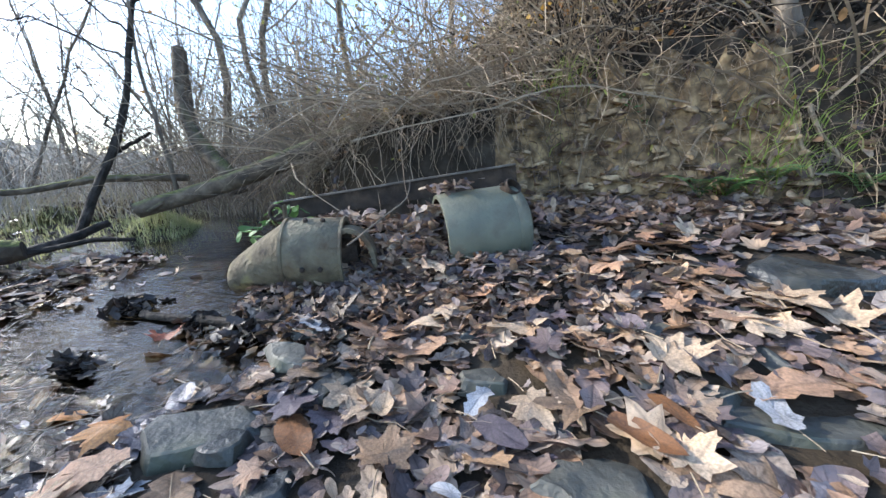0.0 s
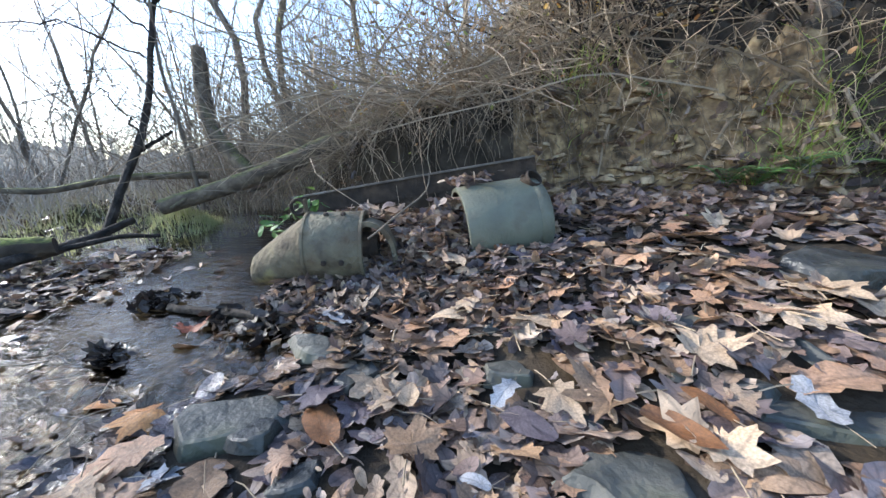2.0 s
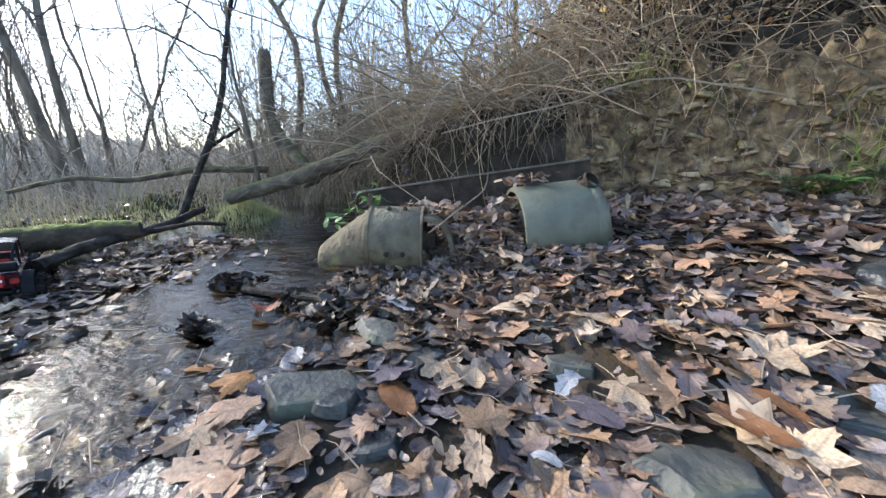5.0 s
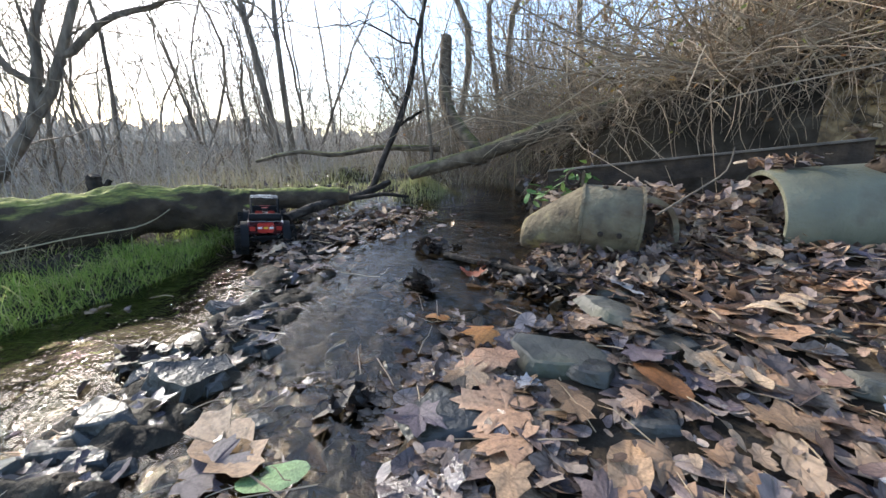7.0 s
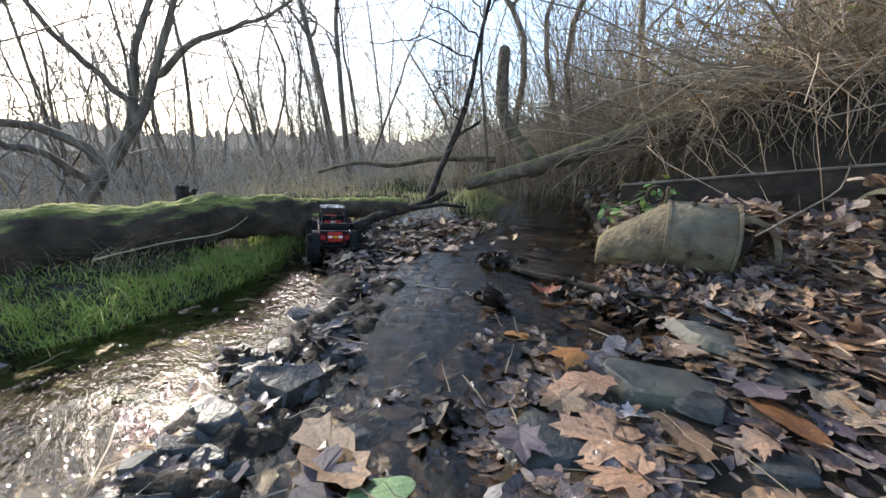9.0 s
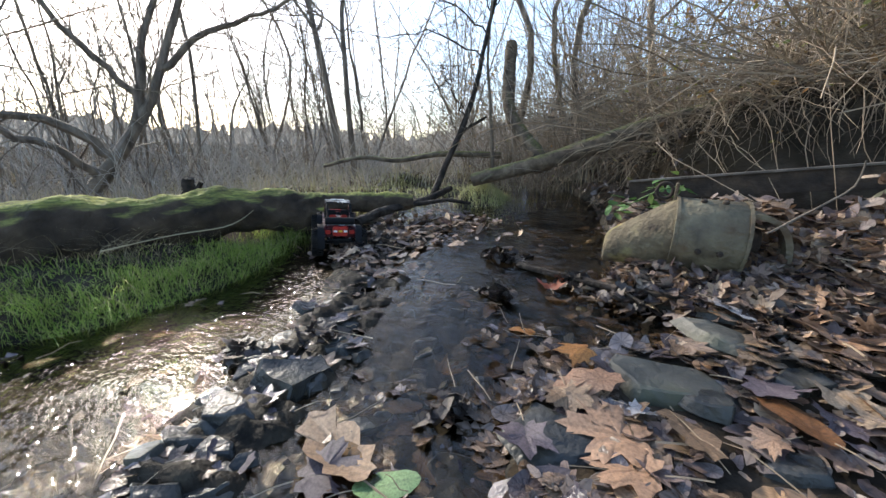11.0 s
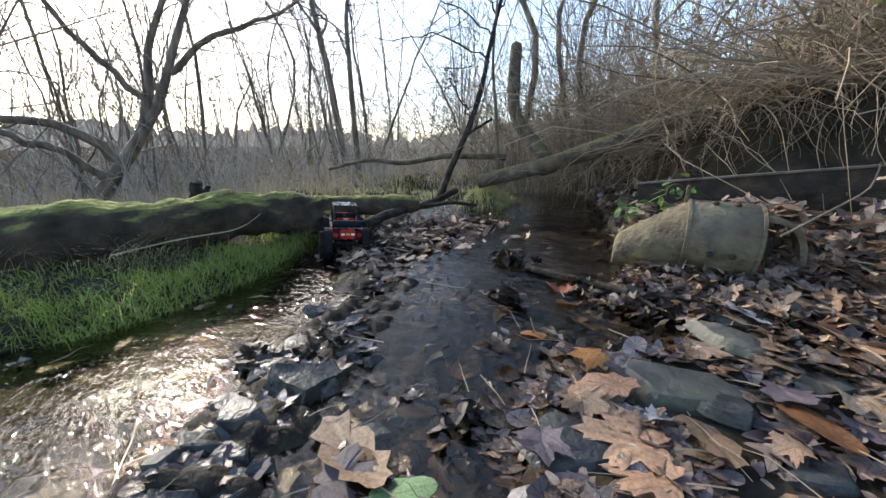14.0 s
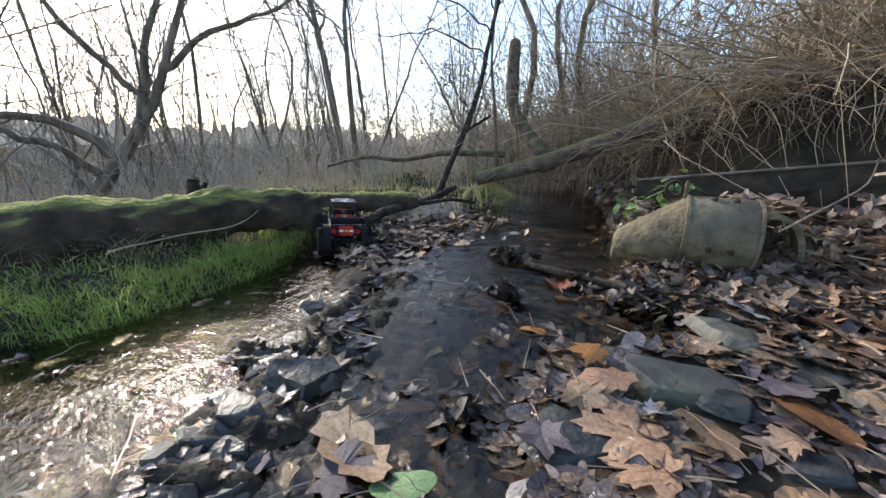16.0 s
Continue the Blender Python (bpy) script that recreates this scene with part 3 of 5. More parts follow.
mossy_log = wood_piece("fallen_log", "big fallen log, dark rotting sides, thick green moss on top", "log",
    [([(-2.8, -1.6, 0.18), (-2.75, -0.7, 0.19), (-2.70, -0.3, 0.20), (-2.62, 0.1, 0.205), (-2.53, 0.5, 0.215), (-2.43, 0.85, 0.20), (-2.36, 1.0, 0.19)], 0.16, 0.115)], MOSS, 48, 0.0, 170, 0.03)
thin_log = wood_piece("fallen_log", "thin mossy fallen log running on beside the water", "log",
    [([(-2.5, 0.8, 0.23), (-2.2, 1.15, 0.24), (-1.95, 1.4, 0.25)], 0.09, 0.04)], MOSS, 20, 0.0, 50, 0.016)
wood_piece("fallen_log", "grey fallen trunk leaning down from the bank to the creek", "log",
    [([(-1.82, 1.86, 0.365), (-1.42, 2.02, 0.48), (-1.12, 2.09, 0.58), (-0.82, 2.12, 0.68), (-0.4, 2.2, 0.78)], 0.045, 0.062), ([(-1.65, 1.9, 0.42), (-1.72, 1.82, 0.36)], 0.014, 0.008)], BARK_LOG, 24, 0.0, 60, 0.0035)
wood_piece("fallen_branch", "long bare fallen trunk lying on the far bank", "log",
    [([(-3.0, 1.42, 0.44), (-2.73, 1.6, 0.51), (-2.5, 1.78, 0.49), (-2.27, 2.03, 0.54), (-1.88, 2.32, 0.53)], 0.012, 0.026)], BARK_LOG, 9, 0.05, 16)
dead_limb = wood_piece("dead_limb", "dark leaning dead limb with forked branches", "branch",
    [([(-2.07, 1.7, 0.22), (-2.03, 1.84, 0.50), (-2.0, 1.98, 0.75), (-1.97, 2.09, 1.04), (-1.95, 2.17, 1.37), (-1.90, 2.27, 1.76), (-1.80, 2.4, 2.2)], 0.026, 0.010),
     ([(-2.03, 1.99, 0.70), (-1.97, 2.06, 0.75), (-1.87, 2.09, 0.81)], 0.015, 0.008)], BARK_DARK, 9, 0.16, 30)
LIMB_SPRAYS = [[(-1.95, 2.15, 1.2), (-2.3, 2.0, 1.42), (-2.75, 1.9, 1.45), (-3.1, 1.8, 1.55)], [(-1.95, 2.17, 1.37), (-2.2, 2.1, 1.6), (-2.5, 2.0, 1.72), (-2.9, 1.8, 1.7)],
    [(-1.94, 2.22, 1.55), (-1.7, 2.3, 1.8), (-1.4, 2.35, 1.95)], [(-1.93, 2.2, 1.5), (-2.2, 2.2, 1.9), (-2.6, 2.1, 2.1)], [(-2.0, 2.0, 0.8), (-2.1, 1.95, 1.0), (-2.15, 1.9, 1.15)]]


wood_piece("dead_branch", "dark wet dead branch lying in the leaves", "branch",
    [([(-1.98, 0.98, 0.16), (-1.98, 1.23, 0.21), (-1.98, 1.53, 0.24), (-1.97, 1.8, 0.30)], 0.03, 0.02), ([(-1.98, 1.4, 0.22), (-1.86, 1.62, 0.24), (-1.75, 1.75, 0.22)], 0.016, 0.01)], BARK_DARK, 9, 0.12, 14)
wood_piece("snag", "broken curved tree snag with a flat splintered top", "tree stump",
    [([(-1.50, 2.28, 0.42), (-1.56, 2.29, 0.55), (-1.69, 2.33, 0.67), (-1.84, 2.37, 0.84), (-1.91, 2.44, 1.06), (-1.95, 2.52, 1.39)], 0.062, 0.042)], BARK_LOG, 16, 0.0, 40, 0.009)
wood_piece("tree_stump", "small dark rotten stump behind the mossy log", "tree stump",
    [([(-2.86, 0.42, 0.08), (-2.85, 0.42, 0.26), (-2.84, 0.43, 0.40)], 0.045, 0.03), ([(-2.85, 0.44, 0.28), (-2.83, 0.49, 0.37)], 0.02, 0.012)], BARK_DARK, 12, 0.18, 12)
wood_piece("grass_stalk", "long pale dead stalk bowed over the grass", "stalk",
    [([(-2.40, -0.05, 0.13), (-2.38, 0.2, 0.16), (-2.34, 0.45, 0.18), (-2.40, 0.62, 0.25)], 0.0035, 0.002)], STRAW, 6, 0.0, 14)
wood_piece("sapling", "thin bare sapling beside the snag", "tree",
    [([(-1.88, 2.22, 0.3), (-1.91, 2.2, 0.83), (-1.94, 2.18, 1.26), (-1.9, 2.2, 2.0)], 0.016, 0.006)], BARK, 7, 0.05, 14)
wood_piece("drift_stick", "black waterlogged branch damming dead leaves", "branch",
    [([(-1.0, 1.07, 0.10), (-0.75, 1.03, 0.105), (-0.5, 0.985, 0.125), (-0.3, 1.0, 0.15), (-0.06, 1.06, 0.17)], 0.014, 0.011), ([(-0.6, 1.0, 0.12), (-0.5, 0.93, 0.11)], 0.008, 0.004)], BARK_DARK, 9, 0.15, 20)
wood_piece("bare_stick", "pale bare stick lying across the drum", "branch",
    [([(-0.26, 1.12, 0.33), (-0.17, 1.2, 0.40), (-0.10, 1.28, 0.46), (-0.09, 1.3, 0.53)], 0.0032, 0.002)], BARK, 6, 0.1, 10)


# ---- trees ----
def grow(acc_big, acc_small, p, d, length, r, depth, up=0.25, spread=0.7):
    """A limb with bends, and smaller limbs from it."""
    n = 7 if depth > 1 else 5
    pts = [np.array(p)]
    dd = np.array(d, float)
    for _ in range(n - 1):
        dd = dd + rng.normal(0, 0.21, 3) + np.array([0, 0, up * 0.2])
        dd /= np.linalg.norm(dd)
        pts.append(pts[-1] + dd * length / (n - 1))
    pts = np.array(pts)
    r1 = r * (0.55 if depth else 0.3)
    tube(acc_big if r > 0.012 else acc_small, pts, np.linspace(r, r1, n), 8 if r > 0.03 else (5 if r > 0.012 else 3), False)
    if depth == 0:
        return
    k = rng.integers(2, 4) if depth > 2 else rng.integers(3, 5)
    for j in range(k):
        s = 0.35 + 0.65 * (j + rng.random()) / k
        i = min(int(s * (n - 1)), n - 2)
        base = pts[i] + (pts[i + 1] - pts[i]) * (s * (n - 1) - i)
        side = rng.normal(0, 1, 3)
        side -= side.dot(dd) * dd
        side /= np.linalg.norm(side) + 1e-9
        nd = dd * (1 - spread * 0.5) + side * spread + np.array([0, 0, up])
        nd /= np.linalg.norm(nd)
        grow(acc_big, acc_small, base, nd, length * rng.uniform(0.45, 0.75), r * (1 - 0.45 * s) * rng.uniform(0.45, 0.65), depth - 1, up, spread)


for line in LIMB_SPRAYS:
    bough, fine = Acc(), Acc()
    p = spline(line, 14)
    p[1:-1] += rng.normal(0, 0.012, (12, 3))
    tube(bough, p, np.linspace(0.0065, 0.002, 14), 6, False, 0.1)
    for i in range(2, 14):
        grow(bough, fine, p[i], p[min(i + 1, 13)] - p[i - 1] + rng.normal(0, 0.09, 3), rng.uniform(0.18, 0.45), 0.0028, 2, 0.0, 0.8)
    bough = part("bough", bough.mesh("bough", BARK_DARK), dead_limb)
    part("twig_spray", fine.mesh("twig_spray", BARK_DARK), bough, "fine bare twigs")


def tree(x, y, h, r, lean=(0, 0), depth=3, limbs=(), label="bare grey-brown tree with thin winter branches", mat=None, sunk=0.05):
    z = float(ground_z(x, y)) - sunk
    big, small = Acc(), Acc()
    trunk = spline([(x, y, z), (x + lean[0] * 0.35 + rng.normal(0, 0.07 * h), y + lean[1] * 0.35 + rng.normal(0, 0.05 * h), z + h * 0.4), (x + lean[0] * 0.7 + rng.normal(0, 0.05 * h), y + lean[1] * 0.7 + rng.normal(0, 0.05 * h), z + h * 0.7), (x + lean[0], y + lean[1], z + h)], 12)
    tube(big, trunk, np.linspace(r, r * 0.4, 12) * np.r_[1.3, 1.1, np.ones(10)], 10, False, 0.03)
    for q in range(9 if not limbs else 5):
        i = rng.integers(4, 12)
        ang = rng.uniform(0, 2 * np.pi)
        grow(big, small, trunk[i], (math.cos(ang) * 0.8, math.sin(ang) * 0.8, 0.7), h * rng.uniform(0.3, 0.5), r * rng.uniform(0.25, 0.45), depth - 1)
    for pts, r0, r1 in limbs:
        p = spline(pts, 12)
        tube(big, p, np.linspace(r0, r1, 12), 8, False, 0.03)
        for i in (4, 6, 8, 10, 11):
            grow(big, small, p[i], p[min(i + 1, 11)] - p[i - 1] + rng.normal(0, 0.12, 3), 0.7, r1 * 0.7, 2)
    root = thing("tree", label, "tree", "bare trees", me=None)
    root.location = (0, 0, 0)
    part("trunk", big.mesh("trunk", mat or BARK), root)
    if small.n:
        part("crown", small.mesh("crown", STEM), root, "fine bare twigs")
    return root


def spreading_tree(lines, label):
    """A tree drawn limb by limb, with finer branches grown from each limb."""
    big, small = Acc(), Acc()
    for pts, r0, r1 in lines:
        p = spline(pts, 14)
        p[1:-1] += rng.normal(0, 0.012, (12, 3))
        tube(big, p, np.linspace(r0, r1, 14), 9, True, 0.04)
        for i in (4, 5, 6, 7, 8, 9, 10, 11, 12, 13):
            d = p[min(i + 1, 13)] - p[i - 1]
            d = d / np.linalg.norm(d) + rng.normal(0, 0.55, 3)
            grow(big, small, p[i], d / np.linalg.norm(d), rng.uniform(0.5, 1.15), max(0.0065, r1 * 0.6), 3, 0.1, 0.85)
    root = thing("tree", label, "tree", "bare trees")
    part("trunk", big.mesh("trunk", BARK), root)
    part("crown", small.mesh("crown", STEM), root, "fine bare twigs")


spreading_tree([([(-4.35, 0.05, 0.02), (-4.31, 0.2, 0.33), (-4.28, 0.40, 0.59), (-4.25, 0.55, 0.86), (-4.2, 0.77, 1.32), (-4.1, 1.0, 2.0), (-3.9, 1.3, 2.8)], 0.07, 0.012),
    ([(-4.26, 0.5, 0.78), (-4.24, 0.60, 1.15), (-4.23, 0.66, 1.5), (-4.15, 0.9, 2.1), (-4.1, 1.0, 2.8)], 0.04, 0.010),
    ([(-4.30, 0.32, 0.50), (-4.30, 0.12, 0.70), (-4.32, -0.2, 0.80), (-4.3, -0.6, 0.82), (-4.2, -1.1, 1.15)], 0.045, 0.012),
    ([(-4.32, 0.2, 0.36), (-4.2, -0.05, 0.60), (-4.1, -0.4, 0.72), (-3.95, -0.9, 0.72)], 0.035, 0.010),
    ([(-4.22, 0.70, 1.2), (-4.0, 1.1, 1.55), (-3.8, 1.5, 1.75), (-3.5, 2.0, 2.2)], 0.03, 0.008),
    ([(-4.24, 0.58, 0.95), (-4.3, 0.3, 1.3), (-4.3, 0.0, 1.7), (-4.2, -0.3, 2.3)], 0.03, 0.008)], "many-stemmed bare tree with low limbs bowed outward")
spreading_tree([([(-3.6, -0.45, 0.05), (-3.55, -0.5, 0.5), (-3.6, -0.55, 1.0), (-3.7, -0.6, 1.8)], 0.05, 0.012), ([(-3.57, -0.5, 0.7), (-3.5, -0.3, 1.1), (-3.45, -0.1, 1.6)], 0.02, 0.006)], "grey bare tree standing behind the mossy log")
tree(-4.05, 2.33, 3.2, 0.045, (-0.3, -0.3), 3)
tree(-3.97, 2.42, 3.0, 0.035, (0.25, 0.35), 3)
for k in range(17):
    ang = radians(-14 + 5.6 * k) + rng.normal(0, 0.05)
    dist = rng.uniform(4.9, 9.5)
    x, y = -0.3 - dist * math.cos(ang), -0.2 + dist * math.sin(ang)
    z, q = float(ground_z(x, y)) - 0.05, rng.uniform(0.8, 1.3)
    stems = []
    for _ in range(rng.integers(2, 4)):
        d = rng.normal(0, 0.6, 2) * q
        stems.append(([(x, y, z), (x + d[0] * 0.25, y + d[1] * 0.25, z + 0.8 * q), (x + d[0] * 0.6, y + d[1] * 0.6, z + 1.8 * q), (x + d[0] * 1.3, y + d[1] * 1.3, z + 3.4 * q)], rng.uniform(0.014, 0.032), 0.005))
    spreading_tree(stems, "bare tree with several crooked stems")
for k in range(30):
    ang = rng.uniform(radians(-12), radians(34)) if k % 4 else rng.uniform(radians(34), radians(84))
    dist = 4.8 + 11 * (k / 30) ** 1.1 + rng.uniform(0, 0.8)
    x, y = -0.3 - dist * math.cos(ang), -0.2 + dist * math.sin(ang)
    tree(x, y, rng.uniform(2.6, 5.5), rng.uniform(0.010, 0.022) * (1 + dist * 0.04), (rng.normal(0, 0.5), rng.normal(0, 0.5)), 3)
tree(1.38, 1.86, 2.4, 0.034, (0.02, 0.1), 3, sunk=0.08, label="young tree with smooth pale bark on the bank top")
tree(1.2, 2.35, 2.2, 0.07, (-0.3, 0.1), 3, mat=BARK_DARK, label="dark-barked tree leaning on the bank top")
tree(-1.35, 2.75, 3.0, 0.03, (0.2, 0.2), 3)
for x, y in ((-1.8, 3.6), (-1.0, 3.6), (-0.2, 3.9), (0.7, 3.8), (1.9, 3.4), (-2.4, 3.2), (2.6, 2.6)):
    tree(x, y, rng.uniform(2.2, 3.4), rng.uniform(0.02, 0.04), (rng.normal(0, 0.3), 0.1), 3)


# ---- brush: canes, twigs and dead stems ----
def canes(name, label, count, place, length, radius, arch, mat, seed, segs=6, wiggle=0.10):
    r = np.random.default_rng(seed)
    a = Acc()
    for _ in range(count):
        x, y, az, el = place(r)
        z = float(ground_z(x, y)) - 0.01
        ln = r.uniform(*length)
        d = np.array([math.cos(az) * math.cos(el), math.sin(az) * math.cos(el), math.sin(el)])
        p, pts = np.array([x, y, z]), []
        bend = r.uniform(*arch)
        for _s in range(segs + 1):
            pts.append(p.copy())
            p = p + d * ln / segs
            d = d + np.array([0, 0, -bend / segs]) + r.normal(0, wiggle, 3)
            d /= np.linalg.norm(d)
        rad = r.uniform(*radius)
        tube(a, pts, np.linspace(rad, rad * 0.35, segs + 1), 3, False)
    return thing(name, label, "brush", kind="stuff", me=a.mesh(name, mat))


def on_bank(r):
    x = r.uniform(-1.15, 0.75) if r.random() < 0.9 else r.uniform(0.75, 2.4)
    y = toe(x) + 0.12 + abs(r.normal(0, 0.45))
    return x, y, r.uniform(math.pi * 0.75, math.pi * 1.75), r.uniform(0.1, 1.2)


def leaning(r):
    x = r.uniform(-0.9, 1.6)
    return x, toe(x) + r.uniform(0.14, 0.6), r.uniform(math.pi * 0.85, math.pi * 1.3) if r.random() < 0.6 else r.uniform(-0.6, 0.9), r.uniform(0.1, 0.9)


def bank_top(r):
    x = r.uniform(0.5, 2.6)
    return x, toe(x) + r.uniform(0.28, 1.3), r.uniform(0, 2 * math.pi), r.uniform(0.0, 1.4)


def hanging(r):
    x = r.uniform(-1.0, 0.35) if r.random() < 0.86 else r.uniform(0.35, 2.2)
    y = toe(x) + r.uniform(0.12, 0.36)
    return x, y, r.uniform(math.pi * 1.15, math.pi * 1.75), r.uniform(-0.1, 0.7)


def under_lip(r):
    x = r.uniform(-0.8, 2.1)
    return x, toe(x) + r.uniform(0.08, 0.26), r.uniform(math.pi * 1.1, math.pi * 1.9), r.uniform(-0.9, 0.5)


def over_face(r):
    x = r.uniform(0.3, 2.0)
    return x, toe(x) + r.uniform(0.06, 0.24), r.uniform(math.pi * 1.2, math.pi * 1.8), r.uniform(-0.7, 0.2)


def on_hill(r):
    x = r.uniform(-1.9, 4.0)
    y = toe(x) + r.uniform(0.4, 3.2)
    return x, y, r.uniform(0, 2 * math.pi), r.uniform(0.5, 1.5)


def far_bank(r):
    x = r.uniform(-2.4, -0.9)
    y = r.uniform(2.4, 4.5)
    return x, y, r.uniform(0, 2 * math.pi), r.uniform(0.7, 1.5)


def forest(r):
    ang, dist = r.uniform(radians(-12), radians(95)), 3.2 + 14 * r.random() ** 1.3
    return -0.3 - dist * math.cos(ang), -0.2 + dist * math.sin(ang), r.uniform(0, 2 * math.pi), r.uniform(0.8, 1.55)


def thicket(r):
    ang, dist = r.uniform(radians(-20), radians(78)), 3.1 + 5.5 * r.random() ** 0.9
    return -0.3 - dist * math.cos(ang), -0.2 + dist * math.sin(ang), r.uniform(0, 2 * math.pi), r.uniform(0.5, 1.5)


canes("brush", "tangle of dry arching canes on the bank", 760, on_bank, (0.4, 1.2), (0.0014, 0.0045), (0.2, 1.6), TWIG, 11, 7, 0.19)
canes("long_canes", "long pale canes leaning out across the bank", 110, leaning, (0.8, 1.7), (0.003, 0.0065), (0.1, 0.9), TWIG, 21, 9)
# canopy shade put into the colour: darker bark than the TWIG brush
canes("dark_brush", "bare branches crowding the bank top, coloured dark as if shaded", 850, bank_top, (0.4, 1.2), (0.002, 0.007), (-0.2, 1.2), BARK_DARK, 17)
canes("hanging_stems", "dead stems and roots hanging over the cut bank", 440, hanging, (0.15, 0.6), (0.0011, 0.0032), (0.5, 2.4), TWIG, 12, 7, 0.22)
canes("root_fringe", "fine dead roots and grass draped over the clay face", 260, over_face, (0.06, 0.28), (0.0008, 0.0018), (1.5, 3.0), TWIG, 16, 5)
canes("root_mat", "dark matted roots and dead grass under the lip of the bank", 900, under_lip, (0.08, 0.3), (0.0009, 0.0028), (1.2, 3.0), ROOT, 22, 6, 0.2)
canes("hill_brush", "dense bare bushes up the hillside", 1500, on_hill, (0.5, 1.6), (0.002, 0.0055), (0.0, 0.9), TWIG, 13, 6, 0.2)
canes("far_brush", "thin bare shoots along the far bank", 1300, far_bank, (0.6, 2.3), (0.0016, 0.0045), (0.0, 0.6), STEM, 14, 7, 0.2)
canes("forest_brush", "bare undergrowth of the woods", 2000, forest, (0.2, 0.9), (0.002, 0.005), (0.0, 0.6), STEM_HAZED, 15, 5, 0.3)
canes("thicket", "low dense thicket of dead stems behind the log", 3200, thicket, (0.2, 0.6), (0.0014, 0.0035), (0.0, 1.0), STEM_HAZED, 18, 4, 0.3)




def undergrowth(r):
    ang, dist = r.uniform(radians(-22), radians(90)), 5.5 + 24 * r.random() ** 1.5
    return -0.3 - dist * math.cos(ang), -0.2 + dist * math.sin(ang), r.uniform(0, 2 * math.pi), r.uniform(0.6, 1.5)


def tall_shoots(r):
    ang, dist = r.uniform(radians(-20), radians(92)), 3.6 + 8 * r.random()
    return -0.3 - dist * math.cos(ang), -0.2 + dist * math.sin(ang), r.uniform(0, 2 * math.pi), r.uniform(0.9, 1.5)


canes("undergrowth", "bare undergrowth deep in the woods, paled for haze", 2600, undergrowth, (0.5, 1.7), (0.004, 0.010), (0.0, 0.8), STEM_HAZED, 19, 5, 0.3)
canes("tall_shoots", "thin crooked shoots and saplings in the woods", 520, tall_shoots, (0.9, 2.6), (0.003, 0.009), (-0.2, 0.5), STEM, 20, 8, 0.26)


def far_woods():
    """The bare woods beyond, too many to count: stems, boughs and twigs in one mesh."""
    r = np.random.default_rng(77)
    a = Acc()
    for k in range(560):
        ang, dist = r.uniform(radians(-25), radians(112)), 8 + 36 * r.random() ** 1.1
        x, y = -0.3 - dist * math.cos(ang), -0.2 + dist * math.sin(ang)
        z, h, rad = float(ground_z(x, y)) - 0.1, r.uniform(1.5, 4.5) * (1 + dist * 0.025) * (0.6 if ang > radians(36) else 1.0), r.uniform(0.006, 0.014) * (1 + dist * 0.06)
        lean = r.normal(0, 0.2, 2) * h
        trunk = spline([(x, y, z), (x + lean[0] * 0.3 + r.normal(0, 0.07 * h), y + lean[1] * 0.3 + r.normal(0, 0.07 * h), z + h * 0.4), (x + lean[0] * 0.6 + r.normal(0, 0.06 * h), y + lean[1] * 0.6 + r.normal(0, 0.06 * h), z + h * 0.7), (x + lean[0], y + lean[1], z + h)], 6)
        tube(a, trunk, np.linspace(rad, rad * 0.3, 6), 4, False)
        for _ in range(15):
            s = r.uniform(0.1, 1.0)
            i = min(int(s * 5), 4)
            p = trunk[i] + (trunk[i + 1] - trunk[i]) * (s * 5 - i)
            d = np.append(r.normal(0, 1, 2), r.uniform(0.3, 1.4))
            d *= h * r.uniform(0.12, 0.34) / np.linalg.norm(d)
            q = [p, p + d * 0.5 + r.normal(0, 0.05, 3) * h * 0.5, p + d]
            tube(a, q, [rad * 0.4, rad * 0.3, rad * 0.12], 3, False)
            for _t in range(5):
                e = r.normal(0, 1, 3) * h * 0.07 + d * 0.3
                f = q[1] if _t == 0 else p + d * r.uniform(0.5, 1.0)
                tube(a, [f, f + e], [rad * 0.16, rad * 0.06], 3, False)
    return thing("far_woods", "bare grey woods beyond the creek, paled for haze", "woods", kind="stuff", me=a.mesh("far_woods", STEM_HAZED))


far_woods()


# ---- leaf litter ----
# half outlines of a maple leaf from its tip round to the stalk: angle, reach
HALF = {"maple": [(0, 0.60), (0.10, 0.50), (0.20, 0.49), (0.26, 0.40), (0.42, 0.31), (0.58, 0.41), (0.66, 0.46), (0.74, 0.45), (0.87, 0.56), (1.0, 0.46), (1.1, 0.46), (1.18, 0.37), (1.38, 0.30), (1.62, 0.37), (1.8, 0.43), (1.95, 0.34), (2.2, 0.27), (2.5, 0.30), (2.85, 0.2)],
        "small_maple": [(0, 0.60), (0.2, 0.46), (0.42, 0.32), (0.68, 0.44), (0.87, 0.55), (1.08, 0.43), (1.38, 0.31), (1.8, 0.43), (2.2, 0.28), (2.6, 0.27)]}


